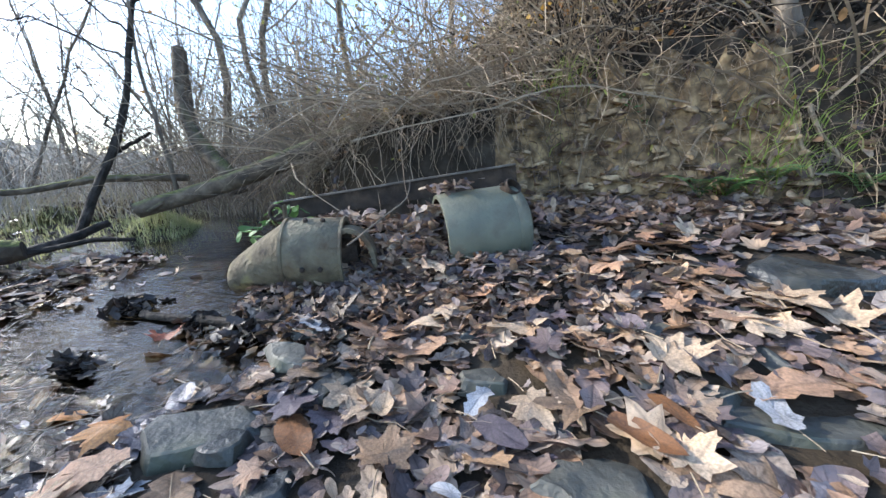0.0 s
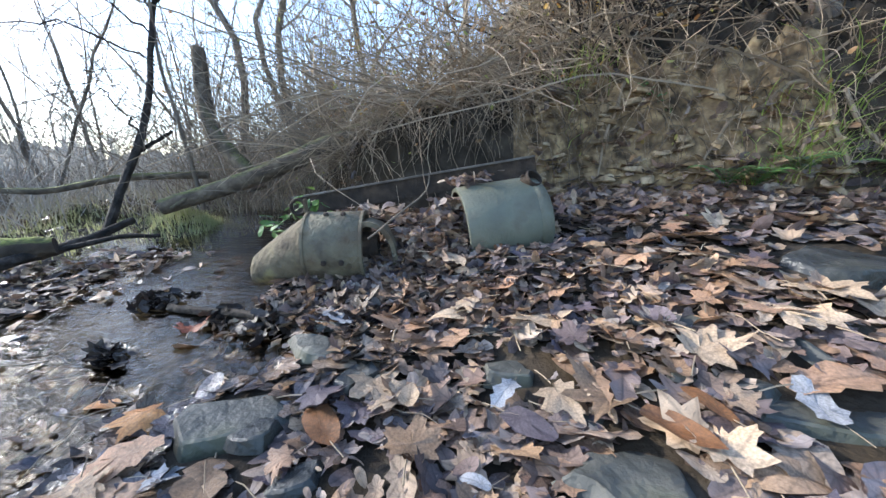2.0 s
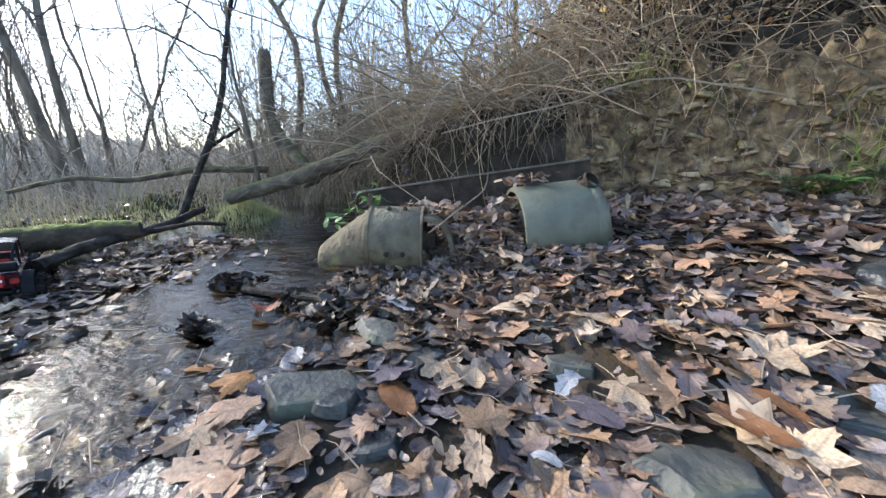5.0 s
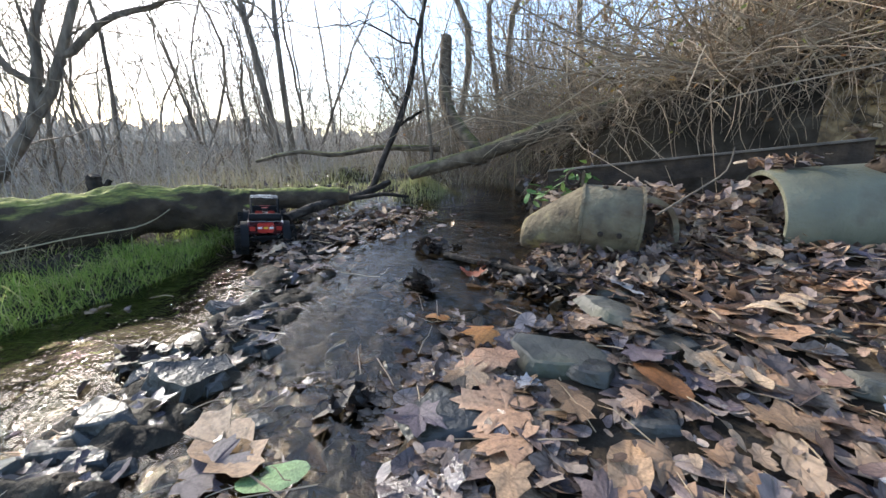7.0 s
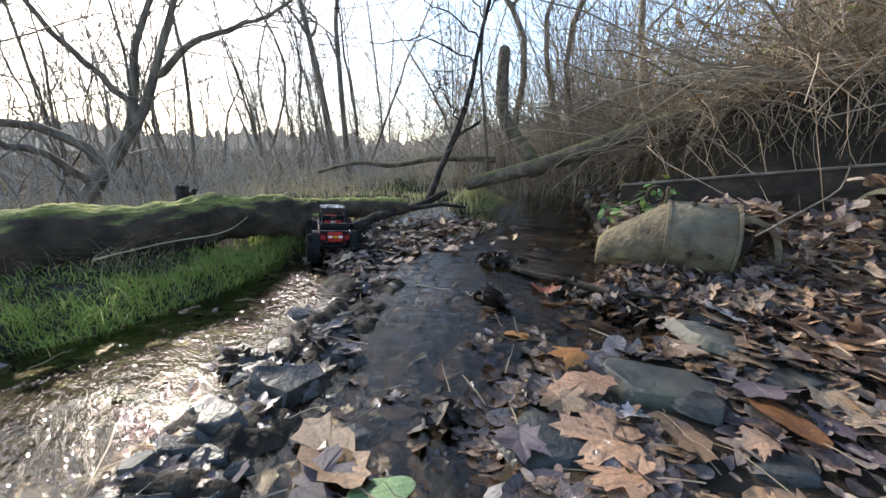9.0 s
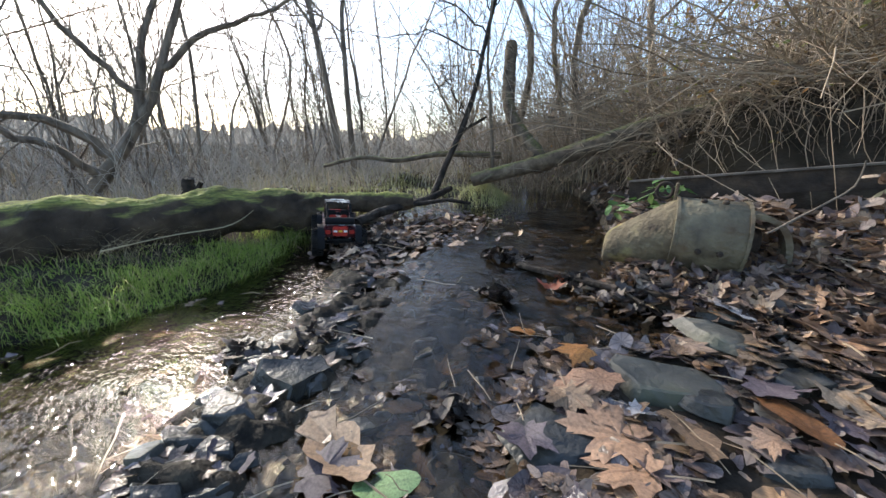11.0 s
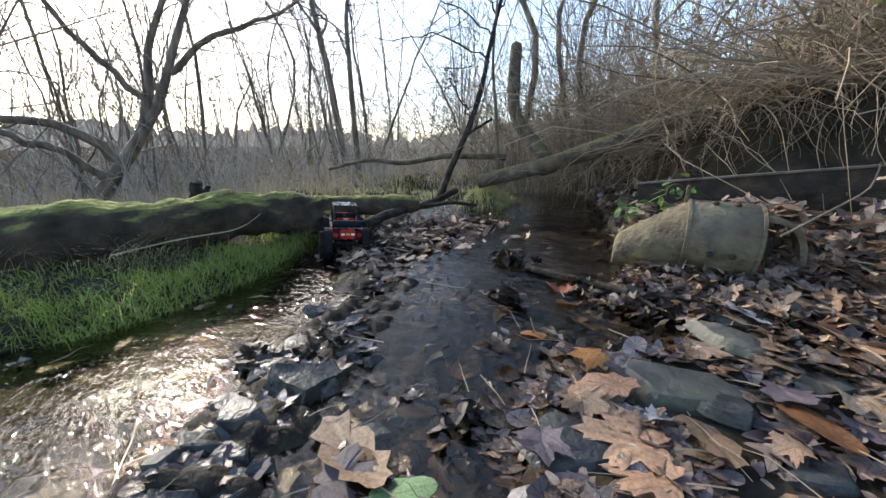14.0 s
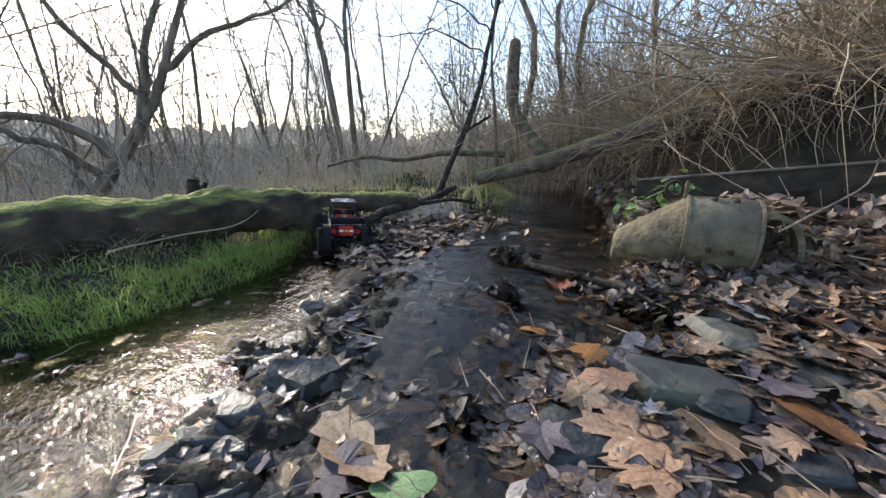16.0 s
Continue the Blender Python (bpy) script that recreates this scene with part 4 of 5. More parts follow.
def leaf_shape(kind, r):
    """One leaf about 1 long: its points, faces and flat outline coordinates; curled a little."""
    if kind in HALF:
        half = np.array(HALF[kind])
        t = np.concatenate([-half[:0:-1, 0], half[:, 0], [np.pi]])
        lobes = np.concatenate([half[:0:-1, 1], half[:, 1], [0.12]]) * (1 + r.normal(0, 0.035, len(t)))
        lobes = lobes * (1 + r.normal(0, 0.08) * np.sin(t) + r.normal(0, 0.06) * np.cos(2 * t))
        out = np.stack([lobes * np.sin(t), lobes * np.cos(t) - 0.04], 1)
    elif kind == "oak":
        t = np.linspace(-np.pi, np.pi, 25)[:-1]
        wv = 1 + 0.26 * np.cos(9 * t)
        out = np.stack([0.25 * np.sin(t) * wv, 0.55 * np.cos(t)], 1)
    elif kind == "beech":
        t = np.linspace(-np.pi, np.pi, 15)[:-1]
        out = np.stack([0.25 * np.sin(t) * (1 - 0.15 * np.cos(t)), 0.54 * np.cos(t)], 1)
    else:
        t = np.linspace(-np.pi, np.pi, 7)[:-1]
        out = np.stack([0.28 * np.sin(t), 0.52 * np.cos(t)], 1)
    n = len(out)
    out = out * (1 + r.normal(0, 0.05, (n, 1)))
    v = np.vstack([out, out * 0.55, [[0, 0]]])
    x, y = v[:, 0], v[:, 1]
    c1, c2, tw = r.normal(0.2, 0.45), r.normal(0.05, 0.35), r.normal(0, 0.4)
    z = c1 * x * x + c2 * y * y + tw * x * y + 0.10 * np.abs(x) + r.normal(0, 0.007, len(v)) + 0.03 * np.sin(9 * x + r.uniform(0, 6)) * np.sin(8 * y + r.uniform(0, 6))
    faces = []
    for k in range(n):
        q = (k + 1) % n
        faces.append((k, q, n + q, n + k))
        faces.append((n + k, n + q, 2 * n))
    return np.stack([x, y, z - z.mean() * 0.6], 1), faces, np.stack([x, y, 0 * x], 1)


lr_ = np.random.default_rng(21)
SHAPES = {k: [leaf_shape(k, lr_) for _ in range(14)] for k in ("maple", "small_maple", "oak", "beech", "scrap")}


def rot(r, tilt):
    az, t, roll = r.uniform(0, 2 * np.pi), abs(r.normal(0, tilt)), r.uniform(0, 2 * np.pi)
    return np.array(Matrix.Rotation(az, 3, "Z") @ Matrix.Rotation(t, 3, "X") @ Matrix.Rotation(roll, 3, "Z"))


def scatter(acc, count, where, size, tilt, lift, kinds, r, afloat=False):
    for _ in range(count):
        x, y = where(r)
        kind = kinds[r.integers(len(kinds))]
        kind = "small_maple" if kind == "maple" else kind
        v, f, uv = SHAPES[kind][r.integers(14)]
        z = float(ground_z(x, y))
        if afloat:
            z = max(z, float(water_z(x, y)) - 0.004)
        z += r.uniform(*lift)
        acc.add((v * r.uniform(*size)) @ rot(r, tilt).T + (x, y, z), f, uv)


BARE_STONES = [(-0.385, 0.61, 0.11), (-0.30, 0.585, 0.05), (1.02, 1.13, 0.15), (0.69, 0.68, 0.10), (-0.61, 0.185, 0.07), (-0.52, 0.335, 0.08), (-0.31, 0.83, 0.07), (-0.165, 0.76, 0.05), (0.185, 0.79, 0.08), (0.365, 0.55, 0.08), (-0.175, 0.505, 0.04)]


def near_bar(r):
    while True:
        x, y = r.uniform(-0.7, 2.2), r.uniform(-0.5, 1.75)
        if any(math.hypot(x - a, y - b) < c for a, b, c in BARE_STONES):
            continue
        if x < right_edge(y) + 0.26 and y < 1.0 and r.random() < 0.75:
            continue
        if x > right_edge(y) - 0.03 and y < toe(x) + 0.05:
            return x, y


def stream_bar(r):
    while True:
        x, y = r.uniform(-2.3, -0.45), r.uniform(-0.5, 1.75)
        mid = 0.32 * (ripple(x, y, 6, 1.0) > -0.25) if (y < 0.85 and x > -1.2) else 0.02
        near = 0.4 if (right_edge(y) - 0.22 < x and y < 1.0) else 0
        if math.hypot((x + 1.0) / 0.16, (y - 0.48) / 0.2) > 1 and left_edge(y) - 0.05 < x < right_edge(y) + 0.05 and r.random() < max(0.6 * bar(x, y) * (0.5 + 0.5 * (y > 0.65)), mid, near) * (0.45 + 0.55 * (ripple(x, y, 13, 2.0) > -0.1)):
            return x, y


def wet_edge(r):
    while True:
        y = r.uniform(-0.45, 1.0)
        x = right_edge(y) + r.uniform(-0.06, 0.34)
        if not any(math.hypot(x - a, y - b) < c for a, b, c in BARE_STONES):
            return x, y


def by_tanks(r):
    if r.random() < 0.5:
        return r.uniform(-0.35, 0.1), r.normal(1.25, 0.1)
    return r.uniform(-0.75, 0.6), r.normal(1.06, 0.09)


def bank_foot(r):
    x = r.uniform(0.25, 2.4)
    return x, toe(x) + r.normal(-0.07, 0.13)


def shore(r):
    y = r.uniform(1.4, 2.4)
    return right_edge(y) + r.uniform(-0.08, 0.4), y


def forest_floor(r):
    x, y = r.uniform(-3.5, -1.8), r.uniform(0.9, 3.0)
    return x, y


r = np.random.default_rng(31)
a = Acc()
scatter(a, 4100, near_bar, (0.035, 0.10), 0.24, (0.002, 0.02), ("maple", "oak", "beech", "beech"), r)
scatter(a, 650, near_bar, (0.06, 0.12), 0.3, (0.01, 0.03), ("maple", "oak", "maple"), r)
scatter(a, 3000, near_bar, (0.012, 0.035), 0.45, (0.008, 0.03), ("oak", "beech", "beech"), r)
scatter(a, 1500, bank_foot, (0.035, 0.09), 0.7, (0.002, 0.03), ("maple", "oak", "beech"), r)
litter = thing("leaf_litter", "thick litter of dry brown, tan and grey maple and beech leaves", "leaf litter", kind="stuff", me=a.mesh("leaf_litter", LEAF))
a = Acc()
scatter(a, 1700, by_tanks, (0.03, 0.07), 0.8, (0.0, 0.04), ("oak", "beech", "maple"), r)
for _ in range(260):
    v, f, uv = SHAPES[("oak", "beech", "small_maple")[r.integers(3)]][r.integers(14)]
    x, y = r.normal(-0.03, 0.035), r.normal(1.335, 0.06)
    a.add((v * r.uniform(0.035, 0.07)) @ rot(r, 0.9).T + (x, y, 0.26 + r.random() * max(0.03, 0.18 - 1.2 * abs(y - 1.335))), f, uv)
for _ in range(45):
    v, f, uv = SHAPES[("oak", "beech")[r.integers(2)]][r.integers(14)]
    x, y = r.normal(0.04, 0.06), r.normal(1.37, 0.03)
    a.add((v * r.uniform(0.03, 0.06)) @ rot(r, 0.7).T + (x, y, 0.472 + 0.09 * x + r.uniform(0, 0.025)), f, uv)
for _ in range(50):
    v, f, uv = SHAPES[("oak", "beech")[r.integers(2)]][r.integers(14)]
    x, y = r.uniform(-0.45, -0.2), r.normal(1.36, 0.03)
    a.add((v * r.uniform(0.03, 0.06)) @ rot(r, 0.8).T + (x, y, 0.36 + r.uniform(0, 0.05)), f, uv)
thing("leaf_drift", "curled dark dead leaves drifted round the drum and tank", "leaf litter", kind="stuff", me=a.mesh("leaf_drift", LEAF))
a = Acc()
scatter(a, 760, stream_bar, (0.03, 0.10), 0.08, (-0.016, 0.003), ("maple", "beech", "oak"), r, True)
scatter(a, 200, stream_bar, (0.03, 0.075), 0.3, (-0.01, 0.008), ("maple", "beech", "oak"), r, True)
scatter(a, 800, wet_edge, (0.035, 0.11), 0.2, (0.002, 0.02), ("maple", "oak", "beech"), r)
scatter(a, 500, wet_edge, (0.012, 0.04), 0.4, (0.006, 0.025), ("oak", "beech"), r)
scatter(a, 500, shore, (0.03, 0.07), 0.6, (0.0, 0.02), ("maple", "beech", "oak"), r)
scatter(a, 500, forest_floor, (0.04, 0.08), 0.5, (0.0, 0.02), ("maple", "beech", "oak"), r)
thing("wet_leaves", "wet dark leaves matted over the stony bar in the creek", "leaf litter", kind="stuff", me=a.mesh("wet_leaves", LEAF_WET))
a = Acc()


def far_bar(r):
    y = r.uniform(0.65, 1.6)
    return np.interp(y, [0.65, 0.9, 1.3, 1.6], [-1.6, -1.8, -1.72, -1.68]) + r.normal(0, 0.2), y


scatter(a, 420, far_bar, (0.03, 0.075), 0.45, (0.0, 0.03), ("maple", "beech", "oak"), r, True)
thing("bar_leaves", "pale curled leaves stranded on the gravel bar", "leaf litter", kind="stuff", me=a.mesh("bar_leaves", LEAF))
leaf_meshes = []
for k, kind in enumerate(["maple"] * 8 + ["oak"] * 3 + ["beech"] * 3):
    a = Acc()
    a.add(*SHAPES[kind][k])
    leaf_meshes.append(a.mesh("leaf", LEAF_TAN))
for _ in range(280):
    x, y = near_bar(r)
    me = leaf_meshes[r.integers(len(leaf_meshes))]
    s = r.uniform(0.07, 0.14)
    q = Matrix(rot(r, 0.17).tolist()).to_4x4()
    part("leaf", me, litter, "", Matrix.Translation((x, y, float(ground_z(x, y)) + r.uniform(0.015, 0.035))) @ q @ Matrix.Scale(s, 4))


# ---- stones ----
def stone_mesh(w, d, h, r, name="stone", mat=None):
    """A flat broken slab with chipped edges."""
    n = r.integers(5, 9)
    ang = np.sort(np.linspace(0, 2 * np.pi, n, endpoint=False) + r.normal(0, 0.28, n))
    rad = 0.42 * (1 + r.normal(0, 0.2, n))
    rim = np.stack([np.cos(ang) * rad * w, np.sin(ang) * rad * d], 1)
    bm = bmesh.new()
    tilt = r.normal(0, 0.06, 2)
    low = [bm.verts.new((x * r.uniform(1.1, 1.45), y * r.uniform(1.1, 1.45), -h)) for x, y in rim]
    top = [bm.verts.new((x, y, h * r.uniform(-0.25, 0.15) + x * tilt[0] + y * tilt[1])) for x, y in rim]
    bm.faces.new(top)
    bm.faces.new(low[::-1])
    for k in range(n):
        q = (k + 1) % n
        bm.faces.new((low[k], low[q], top[q], top[k]))
    bmesh.ops.bevel(bm, geom=list(bm.edges), offset=min(h * 0.2, 0.004), segments=1, affect="EDGES")
    bmesh.ops.triangulate(bm, faces=[f for f in bm.faces if len(f.verts) > 4])
    bmesh.ops.subdivide_edges(bm, edges=[e for e in bm.edges if e.calc_length() > 0.04], cuts=2, use_grid_fill=True)
    s = r.uniform(0, 100)
    for v in bm.verts:
        v.co += Vector((noise.noise(v.co * 22 + Vector((s, 0, 0))), noise.noise(v.co * 22 + Vector((0, s, 0))), 0.7 * noise.noise(v.co * 17 + Vector((0, 0, s))))) * 0.011
    me = bpy.data.meshes.new(name)
    bm.to_mesh(me)
    bm.free()
    me.materials.append(mat or STONE)
    me.polygons.foreach_set("use_smooth", [True] * len(me.polygons))
    me.set_sharp_from_angle(angle=radians(28))
    return me


def stone(x, y, w, d, h, az, label, mat=None, lift=0.0, tx=0, ty=0):
    z = float(ground_z(x, y)) + lift * 0.6
    return thing("stone", label, "stone", "creek stones", m=pose(x, y, z, tx, ty, az), me=stone_mesh(w, d, h, r, mat=mat))


stone(-0.385, 0.61, 0.25, 0.15, 0.045, 15, "broad flat greenish stone lying among leaves", STONE_DRY, 0.05, 5, -5)
stone(-0.30, 0.585, 0.11, 0.10, 0.03, 50, "small dark slab beside the broad stone", STONE, 0.055)
stone(1.02, 1.13, 0.36, 0.18, 0.06, -12, "large dark flat stone at the foot of the bank", STONE, 0.04, 6, 0)
stone(0.69, 0.69, 0.30, 0.14, 0.05, -10, "long flat grey-green stone under leaves", STONE_DRY, 0.03)
stone(-1.07, 0.14, 0.18, 0.20, 0.05, 20, "dark wet slab with a rounded edge in the riffle", STONE, 0.04, -5, 5)
stone(-1.30, 0.13, 0.22, 0.14, 0.05, 15, "dark wet slab heaped with leaves in the riffle", STONE, 0.035, 6, -4)
stone(-1.235, 0.355, 0.20, 0.12, 0.04, 30, "dark wet slab in the riffle", STONE, 0.04)
stone(-0.83, 0.195, 0.06, 0.05, 0.03, 40, "small dark upright chip of slate", STONE, 0.04, 25, 0)
stone(-0.61, 0.185, 0.17, 0.13, 0.03, 5, "flat wet grey stone at the water's edge", STONE, 0.035)
stone(-0.52, 0.335, 0.20, 0.13, 0.025, -8, "flat wet brown-grey slab at the water's edge", STONE, 0.022)
stone(-1.05, -0.165, 0.055, 0.05, 0.04, 0, "pale pebble in the shallow water", STONE_DRY, 0.03)
stone(-0.31, 0.83, 0.17, 0.10, 0.035, -15, "flat blue-grey slab by the water", STONE_DRY, 0.04)
stone(-0.165, 0.76, 0.12, 0.10, 0.03, 30, "dark wet stone between leaves", STONE, 0.035)
stone(0.185, 0.79, 0.19, 0.12, 0.035, 10, "flat greenish stone under leaves", STONE_DRY, 0.035)
stone(0.365, 0.55, 0.19, 0.13, 0.03, 0, "flat green-grey stone under leaves", STONE_DRY, 0.04)
stone(-0.175, 0.505, 0.11, 0.09, 0.025, 12, "dark wet slab among leaves", STONE, 0.035)
for k in range(165):
    if k < 55:
        y = r.uniform(-0.25, 0.9)
        x = np.interp(y, [-0.3, 0, 0.4, 0.6, 0.9], [-0.85, -1.02, -1.3, -1.5, -1.5]) + r.normal(0, 0.11)
        mat, lb = STONE, "dark wet flat stone in the riffle"
    elif k < 110:
        y = r.uniform(-0.4, 0.95)
        x = r.uniform(-1.3, right_edge(y))
        mat, lb = STONE, "small wet stone breaking the water"
    else:
        x, y = near_bar(r)
        y = min(y, 0.95)
        mat, lb = STONE_DRY, "flat grey stone showing through the leaves"
    s = r.uniform(0.04, 0.15) if k < 55 else r.uniform(0.03, 0.11) if k < 110 else r.uniform(0.06, 0.15)
    up = max(0.0, float(water_z(x, y) - ground_z(x, y))) if k < 110 else 0.0
    stone(x, y, s, s * r.uniform(0.55, 0.9), max(0.012, s * 0.2) + up * 0.7, r.uniform(0, 360), lb, mat, up + (r.uniform(-0.006, 0.012) if k < 110 else r.uniform(0.004, 0.02)), r.normal(0, 8), r.normal(0, 8))


# ---- grass, ferns, ivy, hanging leaves ----
def blades(name, label, count, place, height, width, mat, seed, category="grass"):
    r = np.random.default_rng(seed)
    a = Acc()
    for _ in range(count):
        x, y = place(r)
        z = float(ground_z(x, y)) - 0.005
        h, w, az = r.uniform(*height), r.uniform(*width), r.uniform(0, 2 * np.pi)
        if name == "grass":
            h *= (1.0 - 0.3 * float(smooth(0.1, 0.4, left_edge(y) - x))) * max(0.25, 1.0 + 0.55 * float(ripple(x, y, 26, 3.0)) + 0.35 * float(ripple(x, y, 9, 1.0)))
        lean, ld = abs(r.normal(0, 0.5)), r.uniform(0, 2 * np.pi)
        if name == "grass":
            lean, ld = abs(r.normal(0.9, 0.6)), r.normal(0.0, 1.3)
        if name == "dry_grass":
            lean, ld = r.uniform(0.7, 1.8), r.normal(-0.2, 0.9)
        if name == "bank_grass":
            lean, ld = r.uniform(0.8, 1.6), r.uniform(1.1, 1.9) * np.pi
        side = np.array([math.cos(az), math.sin(az), 0]) * w
        lv = np.array([math.cos(ld), math.sin(ld), 0])
        pts = [np.array([x, y, z]) + lv * h * lean * s * s + np.array([0, 0, h * s * (1 - 0.3 * lean * s)]) for s in (0, 0.4, 0.75, 1.0)]
        a.add([pts[0] - side, pts[0] + side, pts[1] - side * 0.9, pts[1] + side * 0.9, pts[2] - side * 0.5, pts[2] + side * 0.5, pts[3]], [(0, 1, 3, 2), (2, 3, 5, 4), (4, 5, 6)])
    return thing(name, label, category, kind="stuff", me=a.mesh(name, mat))


def grass_bank(r):
    while True:
        y = r.uniform(-1.2, 0.85)
        x = left_edge(y) - abs(r.normal(0.0, 0.25)) - 0.0
        if x > -2.62 and r.random() < 0.45 + 0.55 * (ripple(x, y, 9) > -0.2):
            return x, y


def far_grass(r):
    if r.random() < 0.5:
        return r.normal(-1.78, 0.12), r.normal(2.05, 0.15)
    return -2.15 - abs(r.normal(0.0, 0.6)), r.uniform(0.7, 2.3)


def bank_tuft(r):
    k = r.integers(3)
    return r.normal((1.25, 1.4, 0.5)[k], 0.08), r.normal((1.70, 1.66, 2.06)[k], 0.04)


blades("grass", "lush green grass overhanging the creek bank", 8500, grass_bank, (0.03, 0.10), (0.001, 0.0024), GRASS, 41)
blades("far_grass", "sparse pale grass on the far bank", 6500, far_grass, (0.02, 0.075), (0.001, 0.003), GRASS_PALE, 42)
def meadow(r):
    ang, dist = r.uniform(radians(-18), radians(88)), 2.9 + 11 * r.random() ** 1.4
    x, y = -0.3 - dist * math.cos(ang), -0.2 + dist * math.sin(ang)
    return (x, y) if (x < -2.75 or y > 2.2) and y < toe(x) + 0.3 else meadow(r)


blades("meadow_grass", "pale dead grass and weeds under the trees", 11000, meadow, (0.05, 0.26), (0.0012, 0.004), WEEDS, 45)
blades("bank_grass", "drooping tufts of long green grass on the bank face", 260, bank_tuft, (0.08, 0.18), (0.0012, 0.003), GRASS, 43)
blades("dry_grass", "straw-coloured dead grass stems along the log", 320, lambda r: (r.normal(-2.5, 0.1), r.uniform(-0.9, 0.7) if r.random() < 0.5 else r.normal(0.05, 0.08)), (0.08, 0.26), (0.0008, 0.0016), STRAW, 44)


def fern(x, y, z, az, size):
    root = thing("fern", "small green fern growing from the bank face", "fern", "ferns")
    for k in range(6):
        a = Acc()
        ang = az + radians(-70 + 28 * k) + rng.normal(0, 0.1)
        d = np.array([math.cos(ang), math.sin(ang), 0])
        side = np.array([-d[1], d[0], 0])
        L = size * rng.uniform(0.7, 1.0)
        rib = [np.array([x, y, z]) + d * L * 0.7 * s + np.array([0, 0, L * (1.15 * s - 0.75 * s * s)]) for s in np.linspace(0, 1, 13)]
        tube(a, rib, np.linspace(0.0015, 0.0005, 13), 3, False)
        for i in range(2, 13):
            w = L * 0.24 * math.sin(math.pi * (i / 13) ** 0.7)
            for sg in (-1, 1):
                tip = rib[i] + side * sg * w + d * w * 0.35 - np.array([0, 0, 0.15 * w])
                b0, b1 = rib[i] - d * L * 0.026, rib[i] + d * L * 0.026
                a.add([b0, b1, (b1 + tip) / 2 + d * 0.004, tip, (b0 + tip) / 2 - d * 0.004], [(0, 1, 2, 3, 4)])
        part("frond", a.mesh("frond", FERN, False), root)
    return root


for x, y, az, size in ((1.02, 1.68, -100, 0.24), (1.10, 1.66, -75, 0.2), (1.24, 1.66, -95, 0.2), (1.5, 1.58, -110, 0.2)):
    fern(x, y, float(ground_z(x, y)) + 0.02, radians(az), size)


def sprig(name, label, pts, leaf, count, mat, seed):
    """A trailing stem with small leaves."""
    r = np.random.default_rng(seed)
    a = Acc()
    p = spline(pts, 14)
    tube(a, p, 0.002, 4, False)
    for k in range(count):
        v, f, uv = SHAPES["beech"][r.integers(14)]
        q = p[r.integers(14)] + r.normal(0, leaf * 0.5, 3)
        a.add((v * leaf * r.uniform(0.7, 1.2)) @ rot(r, 0.7).T + q, f)
    return thing(name, label, "plant", me=a.mesh(name, mat, False))


sprig("ivy_sprig", "green leafy sprig trailing over the pool beside the drum", [(-0.50, 1.26, 0.44), (-0.58, 1.27, 0.41), (-0.70, 1.27, 0.33)], 0.05, 30, FERN, 51)
sprig("bramble_sprig", "small green leaves hanging on the dark bank", [(0.75, 1.95, 0.85), (0.8, 1.9, 0.8), (0.85, 1.88, 0.72)], 0.03, 24, FERN, 52)
sprig("leafy_sprig", "small green leaves at the foot of the clay bank", [(0.9, 1.5, 0.33), (0.8, 1.42, 0.30), (0.7, 1.38, 0.27)], 0.04, 14, FERN, 53)


AUTUMN = material("orange_hanging_leaf", [(0.50, 0.19, 0.04), (0.58, 0.36, 0.07), (0.36, 0.13, 0.04)], 10, 0.6, 0.0, random_by="island", spread=0.2, translucent=0.35)
sprig("autumn_sprig", "orange and yellow leaves hanging in the bank-top branches", [(0.47, 2.60, 1.42), (0.6, 2.63, 1.45), (0.75, 2.64, 1.44)], 0.065, 26, AUTUMN, 54)
sprig("dry_sprig", "few shrivelled brown leaves on a bare cane", [(-0.06, 2.36, 1.16), (-0.02, 2.36, 1.13), (0.02, 2.35, 1.09)], 0.05, 6, LEAF_DRY, 55)


def hanging_leaves(name, label, count, where, size, mat, seed):
    r = np.random.default_rng(seed)
    a = Acc()
    for _ in range(count):
        v, f, uv = SHAPES["scrap"][r.integers(14)]
        a.add((v * r.uniform(*size)) @ rot(r, 1.0).T + where(r), f)
    return thing(name, label, "leaves", kind="stuff", me=a.mesh(name, mat, False))


def over_hill(r):
    x = r.uniform(-1.6, 2.6)
    y = toe(x) + abs(r.normal(0.3, 0.7))
    return np.array([x, y, float(ground_z(x, y)) + abs(r.normal(0.35, 0.3))])


hanging_leaves("clinging_leaves", "last yellow and green leaves clinging to bare bushes", 1500, over_hill, (0.014, 0.035), HANGLEAF, 61)
def in_far_bushes(r):
    x, y = r.uniform(-3.2, -0.6), r.uniform(2.5, 5.5)
    return np.array([x, y, float(ground_z(x, y)) + r.uniform(0.1, 1.5)])


hanging_leaves("bush_leaves", "sparse yellow-green leaves on the bushes across the creek", 1200, in_far_bushes, (0.015, 0.04), HANGLEAF, 63)
hanging_leaves("curled_leaves", "shrivelled brown leaves caught in the canes", 500, over_hill, (0.02, 0.05), LEAF_DRY, 62)


